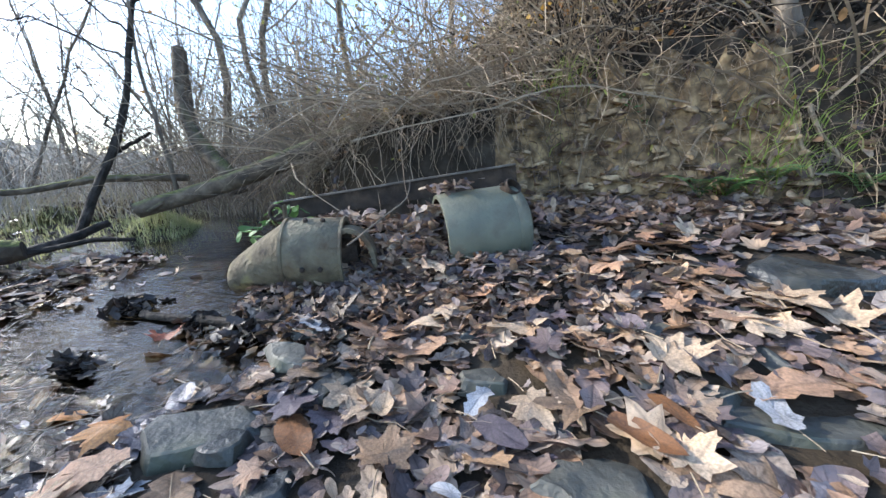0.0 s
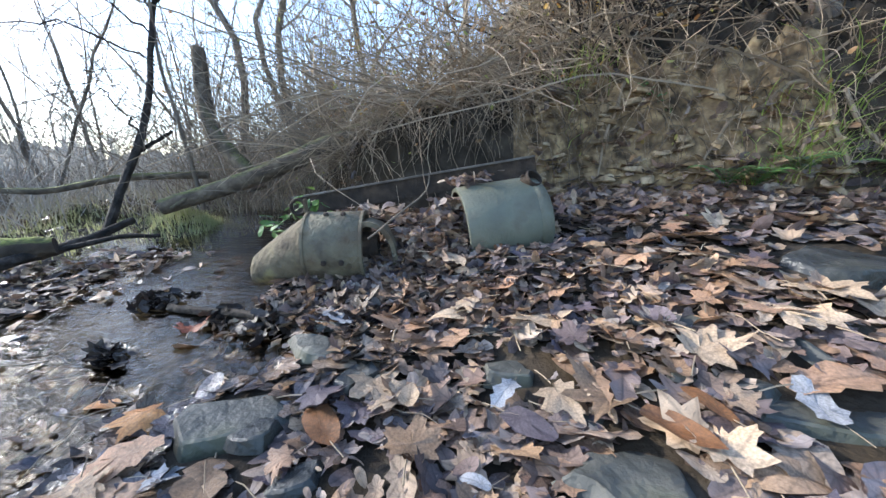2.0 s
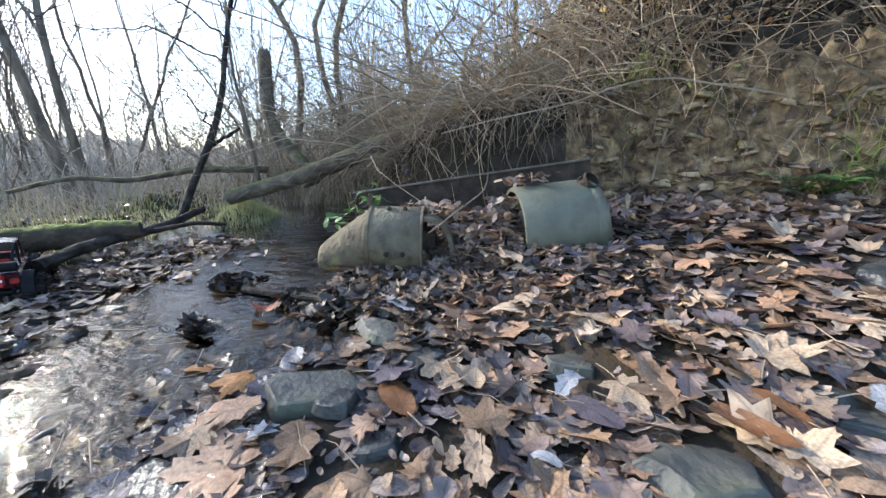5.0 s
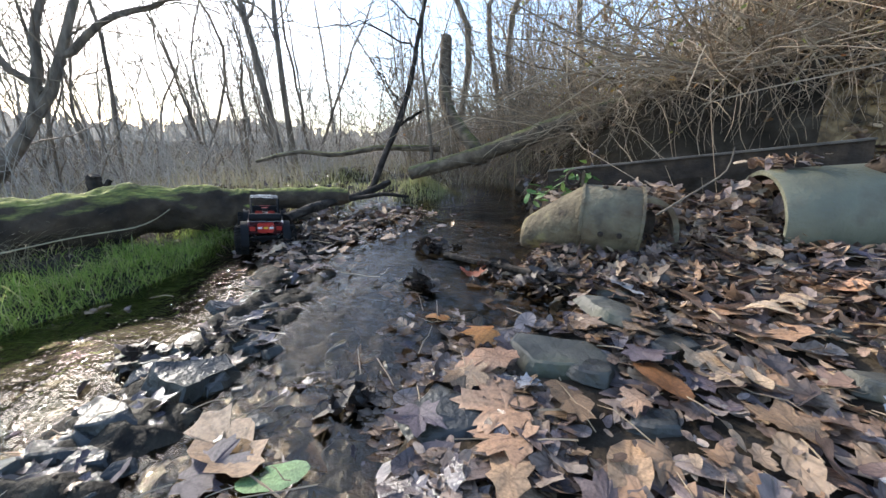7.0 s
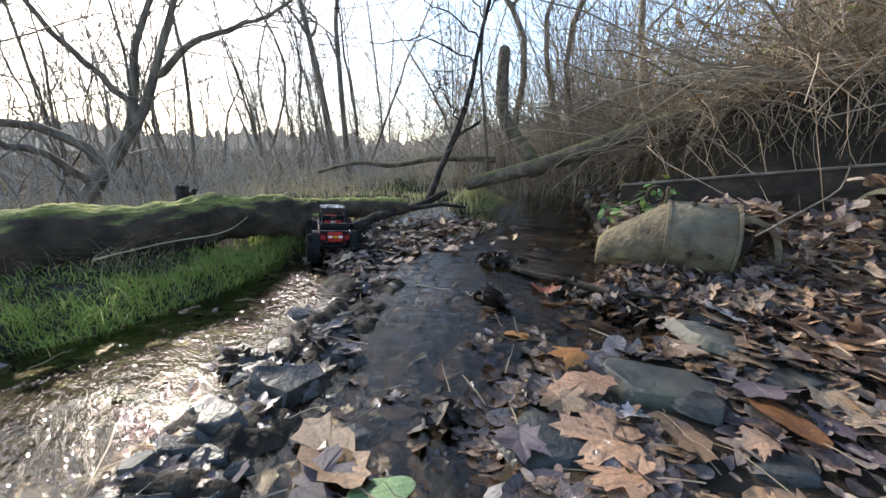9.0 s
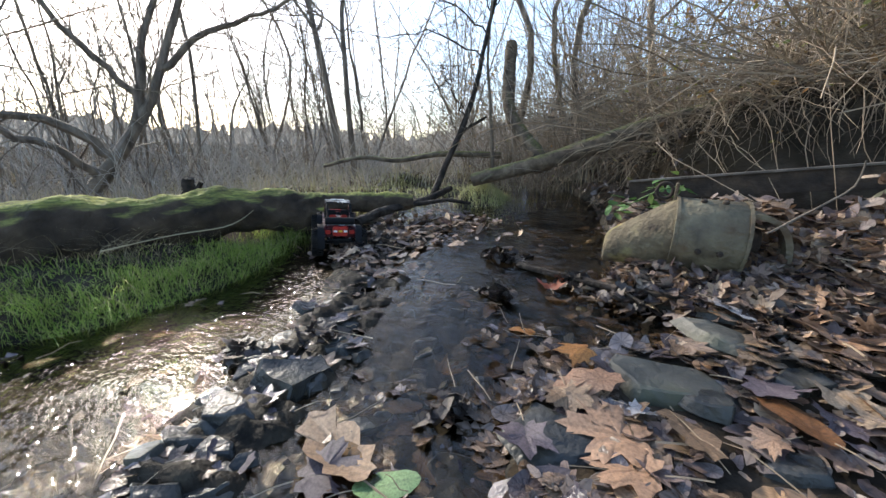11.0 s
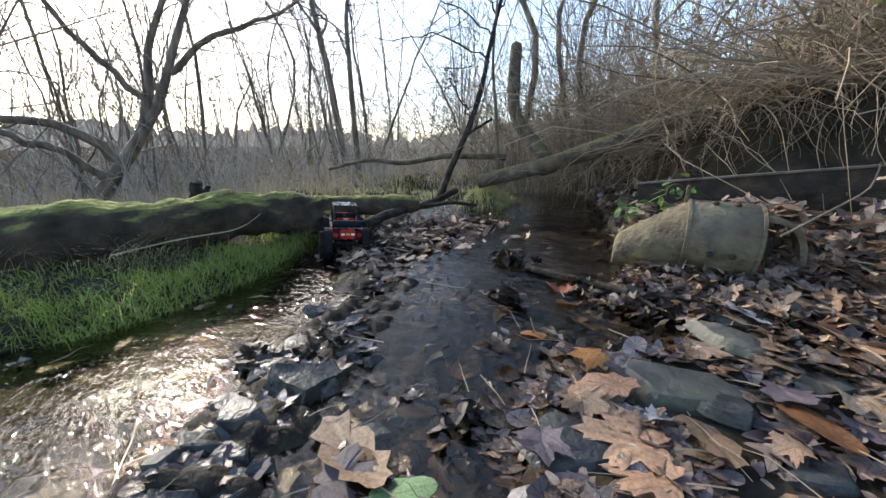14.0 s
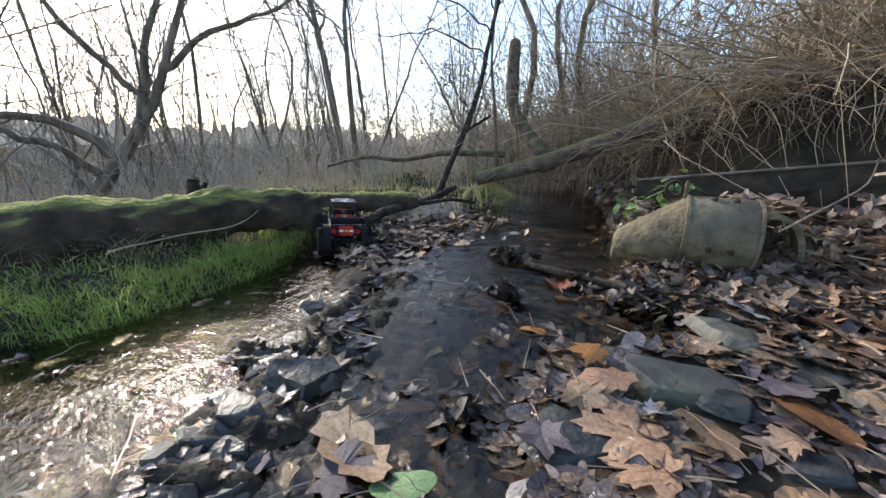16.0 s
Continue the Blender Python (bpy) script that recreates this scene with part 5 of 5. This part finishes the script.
# ---- roots and clods on the cut bank ----
for plan in ([(1.30, 1.72), (1.22, 1.66), (1.14, 1.61), (1.08, 1.56)], [(1.33, 1.70), (1.38, 1.64), (1.32, 1.58), (1.30, 1.53)], [(1.38, 1.72), (1.5, 1.62), (1.58, 1.56), (1.60, 1.5)],
        [(1.28, 1.76), (1.12, 1.79), (1.0, 1.78), (0.93, 1.74)], [(0.7, 1.98), (0.62, 1.92), (0.58, 1.87)], [(1.75, 1.7), (1.7, 1.6), (1.72, 1.52)]):
    pts = [(x, y, float(ground_z(x, y)) + 0.012) for x, y in spline([(x, y, 0) for x, y in plan], 9)[:, :2]]
    wood_piece("tree_root", "pale bare root snaking down the bank", "root", [(pts, 0.009, 0.004)], TWIG, 6, 0.1, 18)
for k in range(170):
    x = r.uniform(0.3, 1.4)
    y = toe(x) + r.uniform(-0.03, 0.17)
    s = 0.016 + 0.07 * r.random() ** 2
    thing("clay_clod", "flaky ledge of yellow clay stone in the bank", "clod", "clay ledges", m=pose(x, y, float(ground_z(x, y)) + 0.004, r.normal(0, 10), r.normal(0, 9), r.uniform(0, 360)), me=stone_mesh(s * 1.4, s, s * r.uniform(0.14, 0.4), r, "clay_clod", CLAY_DRY if k % 3 else CLAY))


# ---- large single leaves and leaf clumps ----
def leaf_kind(name, color, rough=0.5):
    return leaf_material(name, [tuple(0.8 * k for k in color), color, tuple(1.2 * k for k in color)], rough, "object", 0.35, 0.12, 0.3)


TAN, CREAM, BROWN = leaf_kind("tan_orange_leaf", (0.36, 0.215, 0.13)), leaf_kind("cream_leaf", (0.46, 0.33, 0.215)), leaf_kind("tan_brown_leaf", (0.25, 0.16, 0.095))
RUSTY, ORANGE = leaf_kind("rusty_leaf", (0.22, 0.095, 0.035)), leaf_kind("orange_leaf", (0.52, 0.22, 0.06))
PALE, GREEN, REDDISH = leaf_kind("pale_grey_leaf", (0.31, 0.305, 0.31)), leaf_kind("green_leaf", (0.16, 0.27, 0.10)), leaf_kind("red_leaf", (0.24, 0.065, 0.03))
PURPLE = leaf_kind("purple_grey_leaf", (0.105, 0.082, 0.09))


def single_leaf(x, y, size, kind, mat, label, az=None, up=0.012, tilt=8):
    a = Acc()
    v, f, uv = SHAPES[kind][r.integers(14)]
    a.add(v, f, uv)
    z = max(float(ground_z(x, y)), float(water_z(x, y)) if x < right_edge(y) else -9) + up
    az = r.uniform(0, 360) if az is None else az
    m = pose(x, y, z, r.normal(0, tilt), r.normal(0, tilt), az) @ Matrix.Scale(size, 4)
    leaf = thing("fallen_leaf", label, "leaf", "large fallen leaves", m=m)
    part("blade", a.mesh("blade", mat), leaf)
    t = Acc()
    y0 = -0.3 if kind == "maple" else -0.5
    tube(t, spline([(0, y0 + 0.02, 0.0), (0.02, y0 - 0.17, 0.02), (0.06, y0 - 0.4, 0.01)], 5), 0.011, 4)
    part("stalk", t.mesh("stalk", TWIG), leaf, "thin dry stalk")


EDGE_LEAVES = [
    (-0.832, 0.08, 0.20, "oak", BROWN, "large tan spotted leaf, lobed, lying in the riffle"), (-0.695, 0.09, 0.11, "beech", GREEN, "green oval leaf lying on the water"),
    (-0.80, 0.03, 0.16, "maple", PURPLE, "dark purple-grey wet leaf"), (-0.565, 0.594, 0.12, "maple", ORANGE, "yellow-orange leaf standing in the shallows"),
    (-0.745, 0.64, 0.07, "beech", ORANGE, "small curled orange leaf on wet stones"), (-0.81, 0.965, 0.12, "maple", REDDISH, "red-orange leaf caught by the drift stick"),
    (-0.298, 0.936, 0.10, "oak", PALE, "pale lobed leaf by the dark water"), (-0.528, 0.435, 0.11, "maple", BROWN, "wet yellow-brown maple leaf"),
    (-0.416, 0.40, 0.20, "maple", TAN, "large tan-orange maple leaf on wet leaves"), (-0.377, 0.335, 0.15, "maple", TAN, "tan maple leaf, lobes bent down"),
    (-0.405, 0.478, 0.07, "maple", PALE, "pale blue-grey wet leaf"), (-0.322, 0.477, 0.15, "oak", BROWN, "long grey-brown crumpled leaf"),
    (-0.18, 0.61, 0.13, "beech", RUSTY, "rusty brown oval leaf, ribbed"), (-0.223, 0.678, 0.13, "maple", PURPLE, "dark purple-grey wet leaf"),
    (-0.21, 0.53, 0.07, "maple", TAN, "small pinkish tan leaf"), (-0.112, 0.726, 0.14, "maple", CREAM, "cream maple leaf, torn edge"),
    (-0.11, 0.928, 0.20, "maple", TAN, "large peach maple leaf, lobes spread"), (-0.55, 0.30, 0.12, "maple", PURPLE, "dark purple-grey wet leaf"),
    (-0.95, -0.06, 0.10, "oak", PURPLE, "dark shiny curled leaf at the water's edge"),
]
DRY_LEAVES = [
    (-0.067, 0.69, 0.13, "maple", CREAM, "tan maple leaf, torn edge"), (0.007, 0.578, 0.14, "maple", BROWN, "brown maple leaf beside stones"), (-0.01, 0.87, 0.17, "oak", TAN, "long peach-tan leaf on dry litter"),
    (0.0, 1.17, 0.16, "maple", CREAM, "cream maple leaf between drum and tank"), (0.14, 1.225, 0.06, "beech", RUSTY, "small rusty leaf leaning on the tank"),
    (0.269, 0.70, 0.12, "maple", CREAM, "cream maple leaf with a hole"), (0.166, 0.716, 0.08, "oak", PALE, "pale lobed leaf among stones"), (0.207, 0.636, 0.11, "beech", PURPLE, "grey-purple wet oval leaf"),
    (0.353, 0.69, 0.15, "maple", BROWN, "broad brown maple leaf"), (0.434, 0.615, 0.11, "beech", RUSTY, "curled tan-brown leaf on litter"), (0.485, 0.587, 0.12, "maple", CREAM, "tan maple leaf lying flat"),
    (0.673, 0.686, 0.09, "oak", PALE, "pale grey-blue leaf on the flat stone"), (0.735, 0.735, 0.16, "oak", TAN, "long tan leaf across the flat stone"), (0.502, 0.669, 0.09, "beech", RUSTY, "dark red-brown wet leaf"),
    (0.12, 0.53, 0.05, "beech", PALE, "small white leaf scrap"), (0.95, 0.62, 0.14, "maple", PURPLE, "dark purple-grey wet leaf"),
]
SUNNY_LEAVES = [
    (0.229, 0.945, 0.21, "maple", CREAM, "peach maple leaf, lobes spread"), (0.427, 0.845, 0.11, "maple", TAN, "pinkish tan maple leaf lying flat"), (0.501, 0.93, 0.13, "beech", PURPLE, "grey oval leaf on dry litter"),
    (0.459, 1.143, 0.22, "maple", CREAM, "pale maple leaf, slightly curled"), (0.54, 1.17, 0.16, "maple", TAN, "peach maple leaf leaning on another"), (0.863, 0.98, 0.17, "maple", CREAM, "large peach maple leaf"),
    (0.94, 0.935, 0.17, "maple", CREAM, "large peach maple leaf"), (0.734, 0.91, 0.16, "maple", TAN, "large tan maple leaf"), (0.789, 0.875, 0.14, "maple", CREAM, "crumpled cream leaf on litter"),
    (0.638, 0.974, 0.09, "maple", TAN, "small tan maple leaf"), (0.553, 0.809, 0.14, "maple", CREAM, "crumpled tan maple leaf"), (0.06, 1.02, 0.13, "maple", CREAM, "cream curled leaf on dry litter"),
    (0.30, 1.05, 0.12, "maple", TAN, "tan maple leaf on dry litter"), (0.68, 1.15, 0.14, "maple", CREAM, "pale curled maple leaf"), (1.1, 0.85, 0.16, "maple", CREAM, "large peach maple leaf"),
]
for x, y, s, k, mat, lb in EDGE_LEAVES + DRY_LEAVES + SUNNY_LEAVES:
    single_leaf(x, y, s, k, mat, lb, up=0.03 if x > right_edge(y) else 0.004, tilt=8 if x > right_edge(y) else 2)


def leaf_clump(x, y, rad, count, label):
    a = Acc()
    for _ in range(count):
        v, f, uv = SHAPES[("oak", "beech", "small_maple")[r.integers(3)]][r.integers(14)]
        q = r.normal(0, rad * 0.5, 2)
        z = max(float(ground_z(x + q[0], y + q[1])), float(water_z(x, y))) + abs(r.normal(0, rad * 0.35)) * math.exp(-(q @ q) / rad ** 2)
        a.add((v * r.uniform(0.03, 0.065)) @ rot(r, 0.9).T + (x + q[0], y + q[1], z), f, uv)
    thing("leaf_clump", label, "leaf clump", kind="stuff", me=a.mesh("leaf_clump", LEAF_MUD))


LEAF_MUD = leaf_material("mud_soaked_leaf", [(0.02, 0.014, 0.011), (0.06, 0.042, 0.03), (0.035, 0.026, 0.024), (0.09, 0.06, 0.04)], 0.5, "island", 0.3, 0.0)
leaf_clump(-1.10, 1.12, 0.08, 80, "dark soaked clump of leaves stranded in the creek")
leaf_clump(-0.92, 0.79, 0.06, 50, "dark soaked clump of leaves on a stone")
leaf_clump(-0.72, 0.3, 0.06, 40, "dark soaked leaves on wet stones")
leaf_clump(-1.2, 0.3, 0.07, 50, "dark soaked leaves caught among riffle stones")
leaf_clump(-1.32, 0.10, 0.08, 60, "dark soaked leaves caught among riffle stones")
leaf_clump(-0.55, 0.99, 0.09, 70, "dark soaked leaves banked against the stick")
leaf_clump(-0.75, 1.03, 0.06, 45, "dark soaked leaves caught on the stick")
leaf_clump(-0.25, 1.0, 0.09, 60, "dark soaked leaves banked against the stick")
leaf_clump(-1.75, 0.95, 0.12, 70, "brown leaves heaped on the gravel bar")


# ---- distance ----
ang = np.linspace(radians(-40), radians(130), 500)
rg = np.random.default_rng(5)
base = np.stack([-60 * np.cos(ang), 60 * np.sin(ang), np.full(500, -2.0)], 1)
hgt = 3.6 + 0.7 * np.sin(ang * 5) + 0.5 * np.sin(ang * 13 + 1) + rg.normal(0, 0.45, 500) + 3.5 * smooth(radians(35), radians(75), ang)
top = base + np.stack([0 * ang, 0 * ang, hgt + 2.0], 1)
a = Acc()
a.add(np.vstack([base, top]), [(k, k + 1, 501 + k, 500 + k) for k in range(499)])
# emission gives the strip its own glow, standing in for distance haze
HAZE_GLOW = bpy.data.materials.new("glowing_hazy_woods")
HAZE_GLOW.use_nodes = True
hn = HAZE_GLOW.node_tree.nodes
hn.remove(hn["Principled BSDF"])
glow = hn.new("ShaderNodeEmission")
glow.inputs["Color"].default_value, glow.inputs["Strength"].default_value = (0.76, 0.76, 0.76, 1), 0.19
HAZE_GLOW.node_tree.links.new(glow.outputs[0], hn["Material Output"].inputs["Surface"])
thing("backdrop", "self-lit grey strip for the hazy line of distant bare woods", "backdrop", kind="structure", me=a.mesh("backdrop", HAZE_GLOW, False))


def litter_twigs(count, seed):
    q = np.random.default_rng(seed)
    a = Acc()
    for _ in range(count):
        x, y = near_bar(q) if q.random() < 0.75 else stream_bar(q)
        az, ln = q.uniform(0, 2 * np.pi), q.uniform(0.03, 0.16)
        z = max(float(ground_z(x, y)), float(water_z(x, y)) if x < right_edge(y) else -9) + 0.02
        p = [(x + math.cos(az) * ln * s, y + math.sin(az) * ln * s, z + q.uniform(-0.004, 0.012)) for s in (-0.5, -0.15, 0.2, 0.5)]
        tube(a, p, np.linspace(1, 0.5, 4) * q.uniform(0.0007, 0.0022), 4, False)
    return thing("twig_litter", "thin dry twigs and stalks strewn over the leaves", "twigs", kind="stuff", me=a.mesh("twig_litter", TWIG))


litter_twigs(420, 91)


def wide_litter(q):
    while True:
        x, y = q.uniform(-0.4, 3.6), q.uniform(-2.8, 1.55)
        if x > right_edge(y) and y < toe(x) and not (x < 2.15 and y > -0.45):
            return x, y


a = Acc()
scatter(a, 1900, wide_litter, (0.04, 0.11), 0.28, (0.003, 0.025), ("maple", "oak", "beech"), np.random.default_rng(95))
thing("outer_leaf_litter", "brown and tan leaf litter thinning out over the flat ground", "leaf litter", kind="stuff", me=a.mesh("outer_leaf_litter", LEAF))


# ---- radio-controlled truck ----
def gloss(name, color, rough=0.3, metal=0.0, coat=0.0):
    m = material(name, [tuple(0.75 * k for k in color), color, tuple(min(1, 1.25 * k) for k in color)], 30, rough, 0.05, 200, metal=metal, rough_var=0.1)
    m.node_tree.nodes["Principled BSDF"].inputs["Coat Weight"].default_value = coat
    return m


def truck(m):
    maroon = gloss("maroon_paint", (0.045, 0.008, 0.010), 0.3, coat=0.5)
    navy = gloss("blue_black_panel", (0.012, 0.016, 0.026), 0.28, coat=0.4)
    red = gloss("red_plastic", (0.38, 0.022, 0.014), 0.4)
    black = gloss("black_plastic", (0.008, 0.008, 0.009), 0.75)
    black.node_tree.nodes["Principled BSDF"].inputs["Specular IOR Level"].default_value = 0.2
    rubber = material("muddy_rubber", [(0.006, 0.006, 0.006), (0.013, 0.012, 0.011), (0.03, 0.026, 0.022)], 25, 0.95, 0.3, 90)
    rubber.node_tree.nodes["Principled BSDF"].inputs["Specular IOR Level"].default_value = 0.15
    silver = gloss("silver_sheet", (0.45, 0.50, 0.56), 0.25, 0.6)
    white = gloss("white_sticker", (0.7, 0.7, 0.68), 0.5)
    yellow = gloss("yellow_sticker", (0.7, 0.45, 0.04), 0.5)
    root = thing("toy_truck", "muddy maroon radio-controlled crawler truck with red rear box", "toy truck", m=m)

    def slab(name, mat, dims, label="", bevel=0.003, at=None, parent=None):
        a = Acc()
        box(a, *dims, bevel)
        return part(name, a.mesh(name, mat), parent or root, label, at)

    def bar3(name, mat, pts, rad=0.004, parent=None, label=""):
        a = Acc()
        tube(a, pts, rad, 8)
        return part(name, a.mesh(name, mat), parent or root, label)

    # body shell: side profile drawn out across the width
    prof = [(-0.20, 0.105), (-0.205, 0.155), (-0.19, 0.165), (-0.02, 0.165), (0.06, 0.165), (0.075, 0.168), (0.19, 0.158), (0.205, 0.145), (0.205, 0.12), (0.10, 0.115), (0.085, 0.09), (-0.085, 0.09), (-0.10, 0.115)]
    bm = bmesh.new()
    left = [bm.verts.new((x, 0.078, z)) for x, z in prof]
    right = [bm.verts.new((x, -0.078, z)) for x, z in prof]
    bm.faces.new(left)
    bm.faces.new(right[::-1])
    for k in range(len(prof)):
        q = (k + 1) % len(prof)
        bm.faces.new((right[k], right[q], left[q], left[k]))
    bmesh.ops.recalc_face_normals(bm, faces=list(bm.faces))
    bmesh.ops.bevel(bm, geom=list(bm.edges), offset=0.004, segments=2, affect="EDGES")
    me = bpy.data.meshes.new("body")
    bm.to_mesh(me)
    bm.free()
    me.materials.append(maroon)
    part("body", me, root, "dark maroon painted body shell")
    hood = slab("hood", navy, (0.075, 0.20, -0.066, 0.066, 0.163, 0.172), "blue-black bonnet", at=pose(0, 0, 0.012, 0, 4, 0))
    slab("stripe", red, (0.085, 0.19, -0.03, 0.03, 0.1722, 0.1735), "red bonnet stripe", 0.0004, parent=hood)
    slab("bed_cover", silver, (-0.185, -0.045, -0.068, 0.068, 0.164, 0.170), "silvery bed cover")
    slab("grille", black, (0.203, 0.210, -0.06, 0.06, 0.115, 0.155), "black grille")
    for s in (-1, 1):
        a = Acc()
        lathe(a, [(0.0, 0.0), (0.0, 0.013), (0.006, 0.012), (0.008, 0.009), (0.009, 0.0)], 16, pose(0.209, 0.042 * s, 0.138))
        part("headlight", a.mesh("headlight", white), root, "round clear headlight")
        slab("tail_light", red, (-0.209, -0.203, 0.058 * s - 0.012, 0.058 * s + 0.012, 0.125, 0.145), "red tail light", 0.001)
        slab("trim_strip", white, (-0.08, 0.08, 0.0785 * s - 0.001, 0.0785 * s + 0.001, 0.101, 0.104), "thin white side strip", 0.0004)
        bar3("rock_slider", black, [(-0.085, 0.088 * s, 0.085), (0.085, 0.088 * s, 0.085)], 0.005)
        slab("mirror", black, (0.058, 0.068, 0.085 * s - 0.009, 0.085 * s + 0.009, 0.172, 0.182))
        for x in (-0.155, 0.155):
            a = Acc()
            ang = np.linspace(radians(-8), radians(188), 12)
            v = np.array([(x + rr * math.cos(t), 0.074 * s + w * s, 0.072 + rr * math.sin(t)) for t in ang for rr, w in ((0.082, 0.0), (0.088, 0.0), (0.088, 0.034), (0.082, 0.034))])
            f = [(4 * k + i, 4 * k + (i + 1) % 4, 4 * k + 4 + (i + 1) % 4, 4 * k + 4 + i) for k in range(11) for i in range(4)] + [(0, 1, 2, 3), (47, 46, 45, 44)]
            a.add(v, f)
            part("fender", a.mesh("fender", black), root, "black plastic fender")
    # cab: windscreen frame, pillars, roof, cage
    roof = slab("roof", navy, (-0.055, 0.045, -0.066, 0.066, 0.252, 0.258), "flat blue-black roof panel")
    slab("roof_bar", white, (0.035, 0.0445, -0.035, 0.035, 0.2585, 0.2595), "white strip on the roof", 0.0003, parent=roof)
    for s in (-1, 1):
        bar3("pillar", maroon, [(0.078, 0.066 * s, 0.168), (0.04, 0.063 * s, 0.254)])
        bar3("pillar", black, [(-0.05, 0.066 * s, 0.165), (-0.05, 0.063 * s, 0.254)], 0.005)
        bar3("cage_bar", black, [(-0.055, 0.06 * s, 0.252), (-0.11, 0.058 * s, 0.225), (-0.165, 0.055 * s, 0.172)], 0.0045, label="sloping roll-cage bar")
        bar3("cage_bar", black, [(-0.05, 0.05 * s, 0.185), (-0.15, 0.05 * s, 0.18)], 0.003)
        slab("seat", black, (-0.045, 0.0, 0.034 * s - 0.02, 0.034 * s + 0.02, 0.165, 0.178))
        slab("seat_back", black, (-0.05, -0.036, 0.034 * s - 0.02, 0.034 * s + 0.02, 0.172, 0.225), "dark seat back", at=pose(0, 0, 0, 0, -6, 0))
    bar3("cage_cross", black, [(-0.11, -0.058, 0.225), (-0.11, 0.058, 0.225)])
    bar3("windscreen_bar", black, [(0.076, -0.066, 0.17), (0.076, 0.066, 0.17)])
    slab("cargo_bottle", red, (-0.085, -0.06, -0.045, -0.012, 0.170, 0.195), "red fuel bottle", 0.004)
    slab("cargo_bottle", red, (-0.085, -0.06, 0.012, 0.045, 0.170, 0.195), "red fuel bottle", 0.004)
    # rear: rolled bag, red box, bumper
    a = Acc()
    lathe(a, [(-0.072, 0.0), (-0.072, 0.014), (-0.068, 0.019), (0.068, 0.019), (0.072, 0.014), (0.072, 0.0)], 20, pose(-0.182, 0, 0.186, 0, 0, 90))
    part("rolled_bag", a.mesh("rolled_bag", black), root, "black rolled bag")
    crate = slab("rear_box", red, (-0.240, -0.206, -0.036, 0.036, 0.122, 0.166), "bright red storage box", 0.005)
    for y in (-0.024, 0.0, 0.024):
        slab("sticker", white if y else yellow, (-0.2415, -0.2402, y - 0.009, y + 0.009, 0.142, 0.152), "pale sticker bar", 0.0003, parent=crate)
    bar3("rear_bumper", black, [(-0.19, -0.06, 0.10), (-0.222, -0.05, 0.098), (-0.222, 0.05, 0.098), (-0.19, 0.06, 0.10)], 0.006)
    bar3("front_bumper", black, [(0.2, -0.07, 0.105), (0.235, -0.06, 0.11), (0.235, 0.06, 0.11), (0.2, 0.07, 0.105)], 0.007)
    slab("chassis", black, (-0.18, 0.18, -0.03, 0.03, 0.07, 0.095))
    for x in (-0.157, 0.157):
        axle = bar3("axle", black, [(x, -0.09, 0.07), (x, 0.09, 0.07)], 0.008)
        a = Acc()
        lathe(a, [(-0.02, 0.0), (-0.018, 0.013), (0, 0.019), (0.018, 0.013), (0.02, 0.0)], 12, pose(x, 0.015, 0.07))
        part("gear_housing", a.mesh("gear_housing", black), axle)
        for s in (-1, 1):
            bar3("shock", silver, [(x, 0.055 * s, 0.075), (x - 0.03 * np.sign(x), 0.048 * s, 0.15)], 0.005, label="silver shock absorber")
            wheel = new("wheel")
            wheel.parent = root
            wheel.matrix_basis = pose(x, 0.108 * s, 0.07, 0, 0, 90)
            a = Acc()
            lathe(a, [(-0.027, 0.038), (-0.029, 0.05), (-0.028, 0.060), (-0.022, 0.0665), (0, 0.068), (0.022, 0.0665), (0.028, 0.060), (0.029, 0.05), (0.027, 0.038)], 40)
            for k in range(26):
                t = 2 * np.pi * k / 26
                for w in (-1, 1):
                    mm = pose(0, 0, 0, math.degrees(t) + 4 * w) @ pose(0.014 * w, 0, 0.068, 0, 0, 18 * w)
                    box(a, -0.0125, 0.0125, -0.0048, 0.0048, -0.004, 0.0045, 0, mm)
            part("tyre", a.mesh("tyre", rubber, False), wheel, "knobbly muddy black tyre")
            a = Acc()
            e = -s
            lathe(a, [(0.02 * e, 0.04), (0.026 * e, 0.038), (0.024 * e, 0.033), (0.008 * e, 0.03), (0.006 * e, 0.012), (0.016 * e, 0.009), (0.017 * e, 0.0)], 28)
            for k in range(6):
                mm = pose(0, 0, 0, 60 * k)
                box(a, min(0.008 * e, 0.018 * e), max(0.008 * e, 0.018 * e), -0.004, 0.004, 0.008, 0.035, 0, mm)
            part("rim", a.mesh("rim", black), wheel, "black spoked rim")
    return root


HEAD = math.degrees(math.atan2(0.50, -0.86))
tc = Vector((-2.02, 0.87))
tz = max(float(ground_z(tc.x + dx, tc.y + dy)) for dx, dy in ((0, 0), (0.17, -0.1), (-0.17, 0.1), (0.1, 0.17), (-0.1, -0.17)))
truck(pose(tc.x, tc.y, tz - 0.045, 4, -3, HEAD) @ Matrix.Scale(0.75 / UNIT, 4))  # the truck is drawn in metres


# ---- from plan units to metres ----
for ob in scene.objects:
    if ob.parent is None and ob.type in ("MESH", "EMPTY"):
        ob.matrix_basis = Matrix.Scale(UNIT, 4) @ ob.matrix_basis
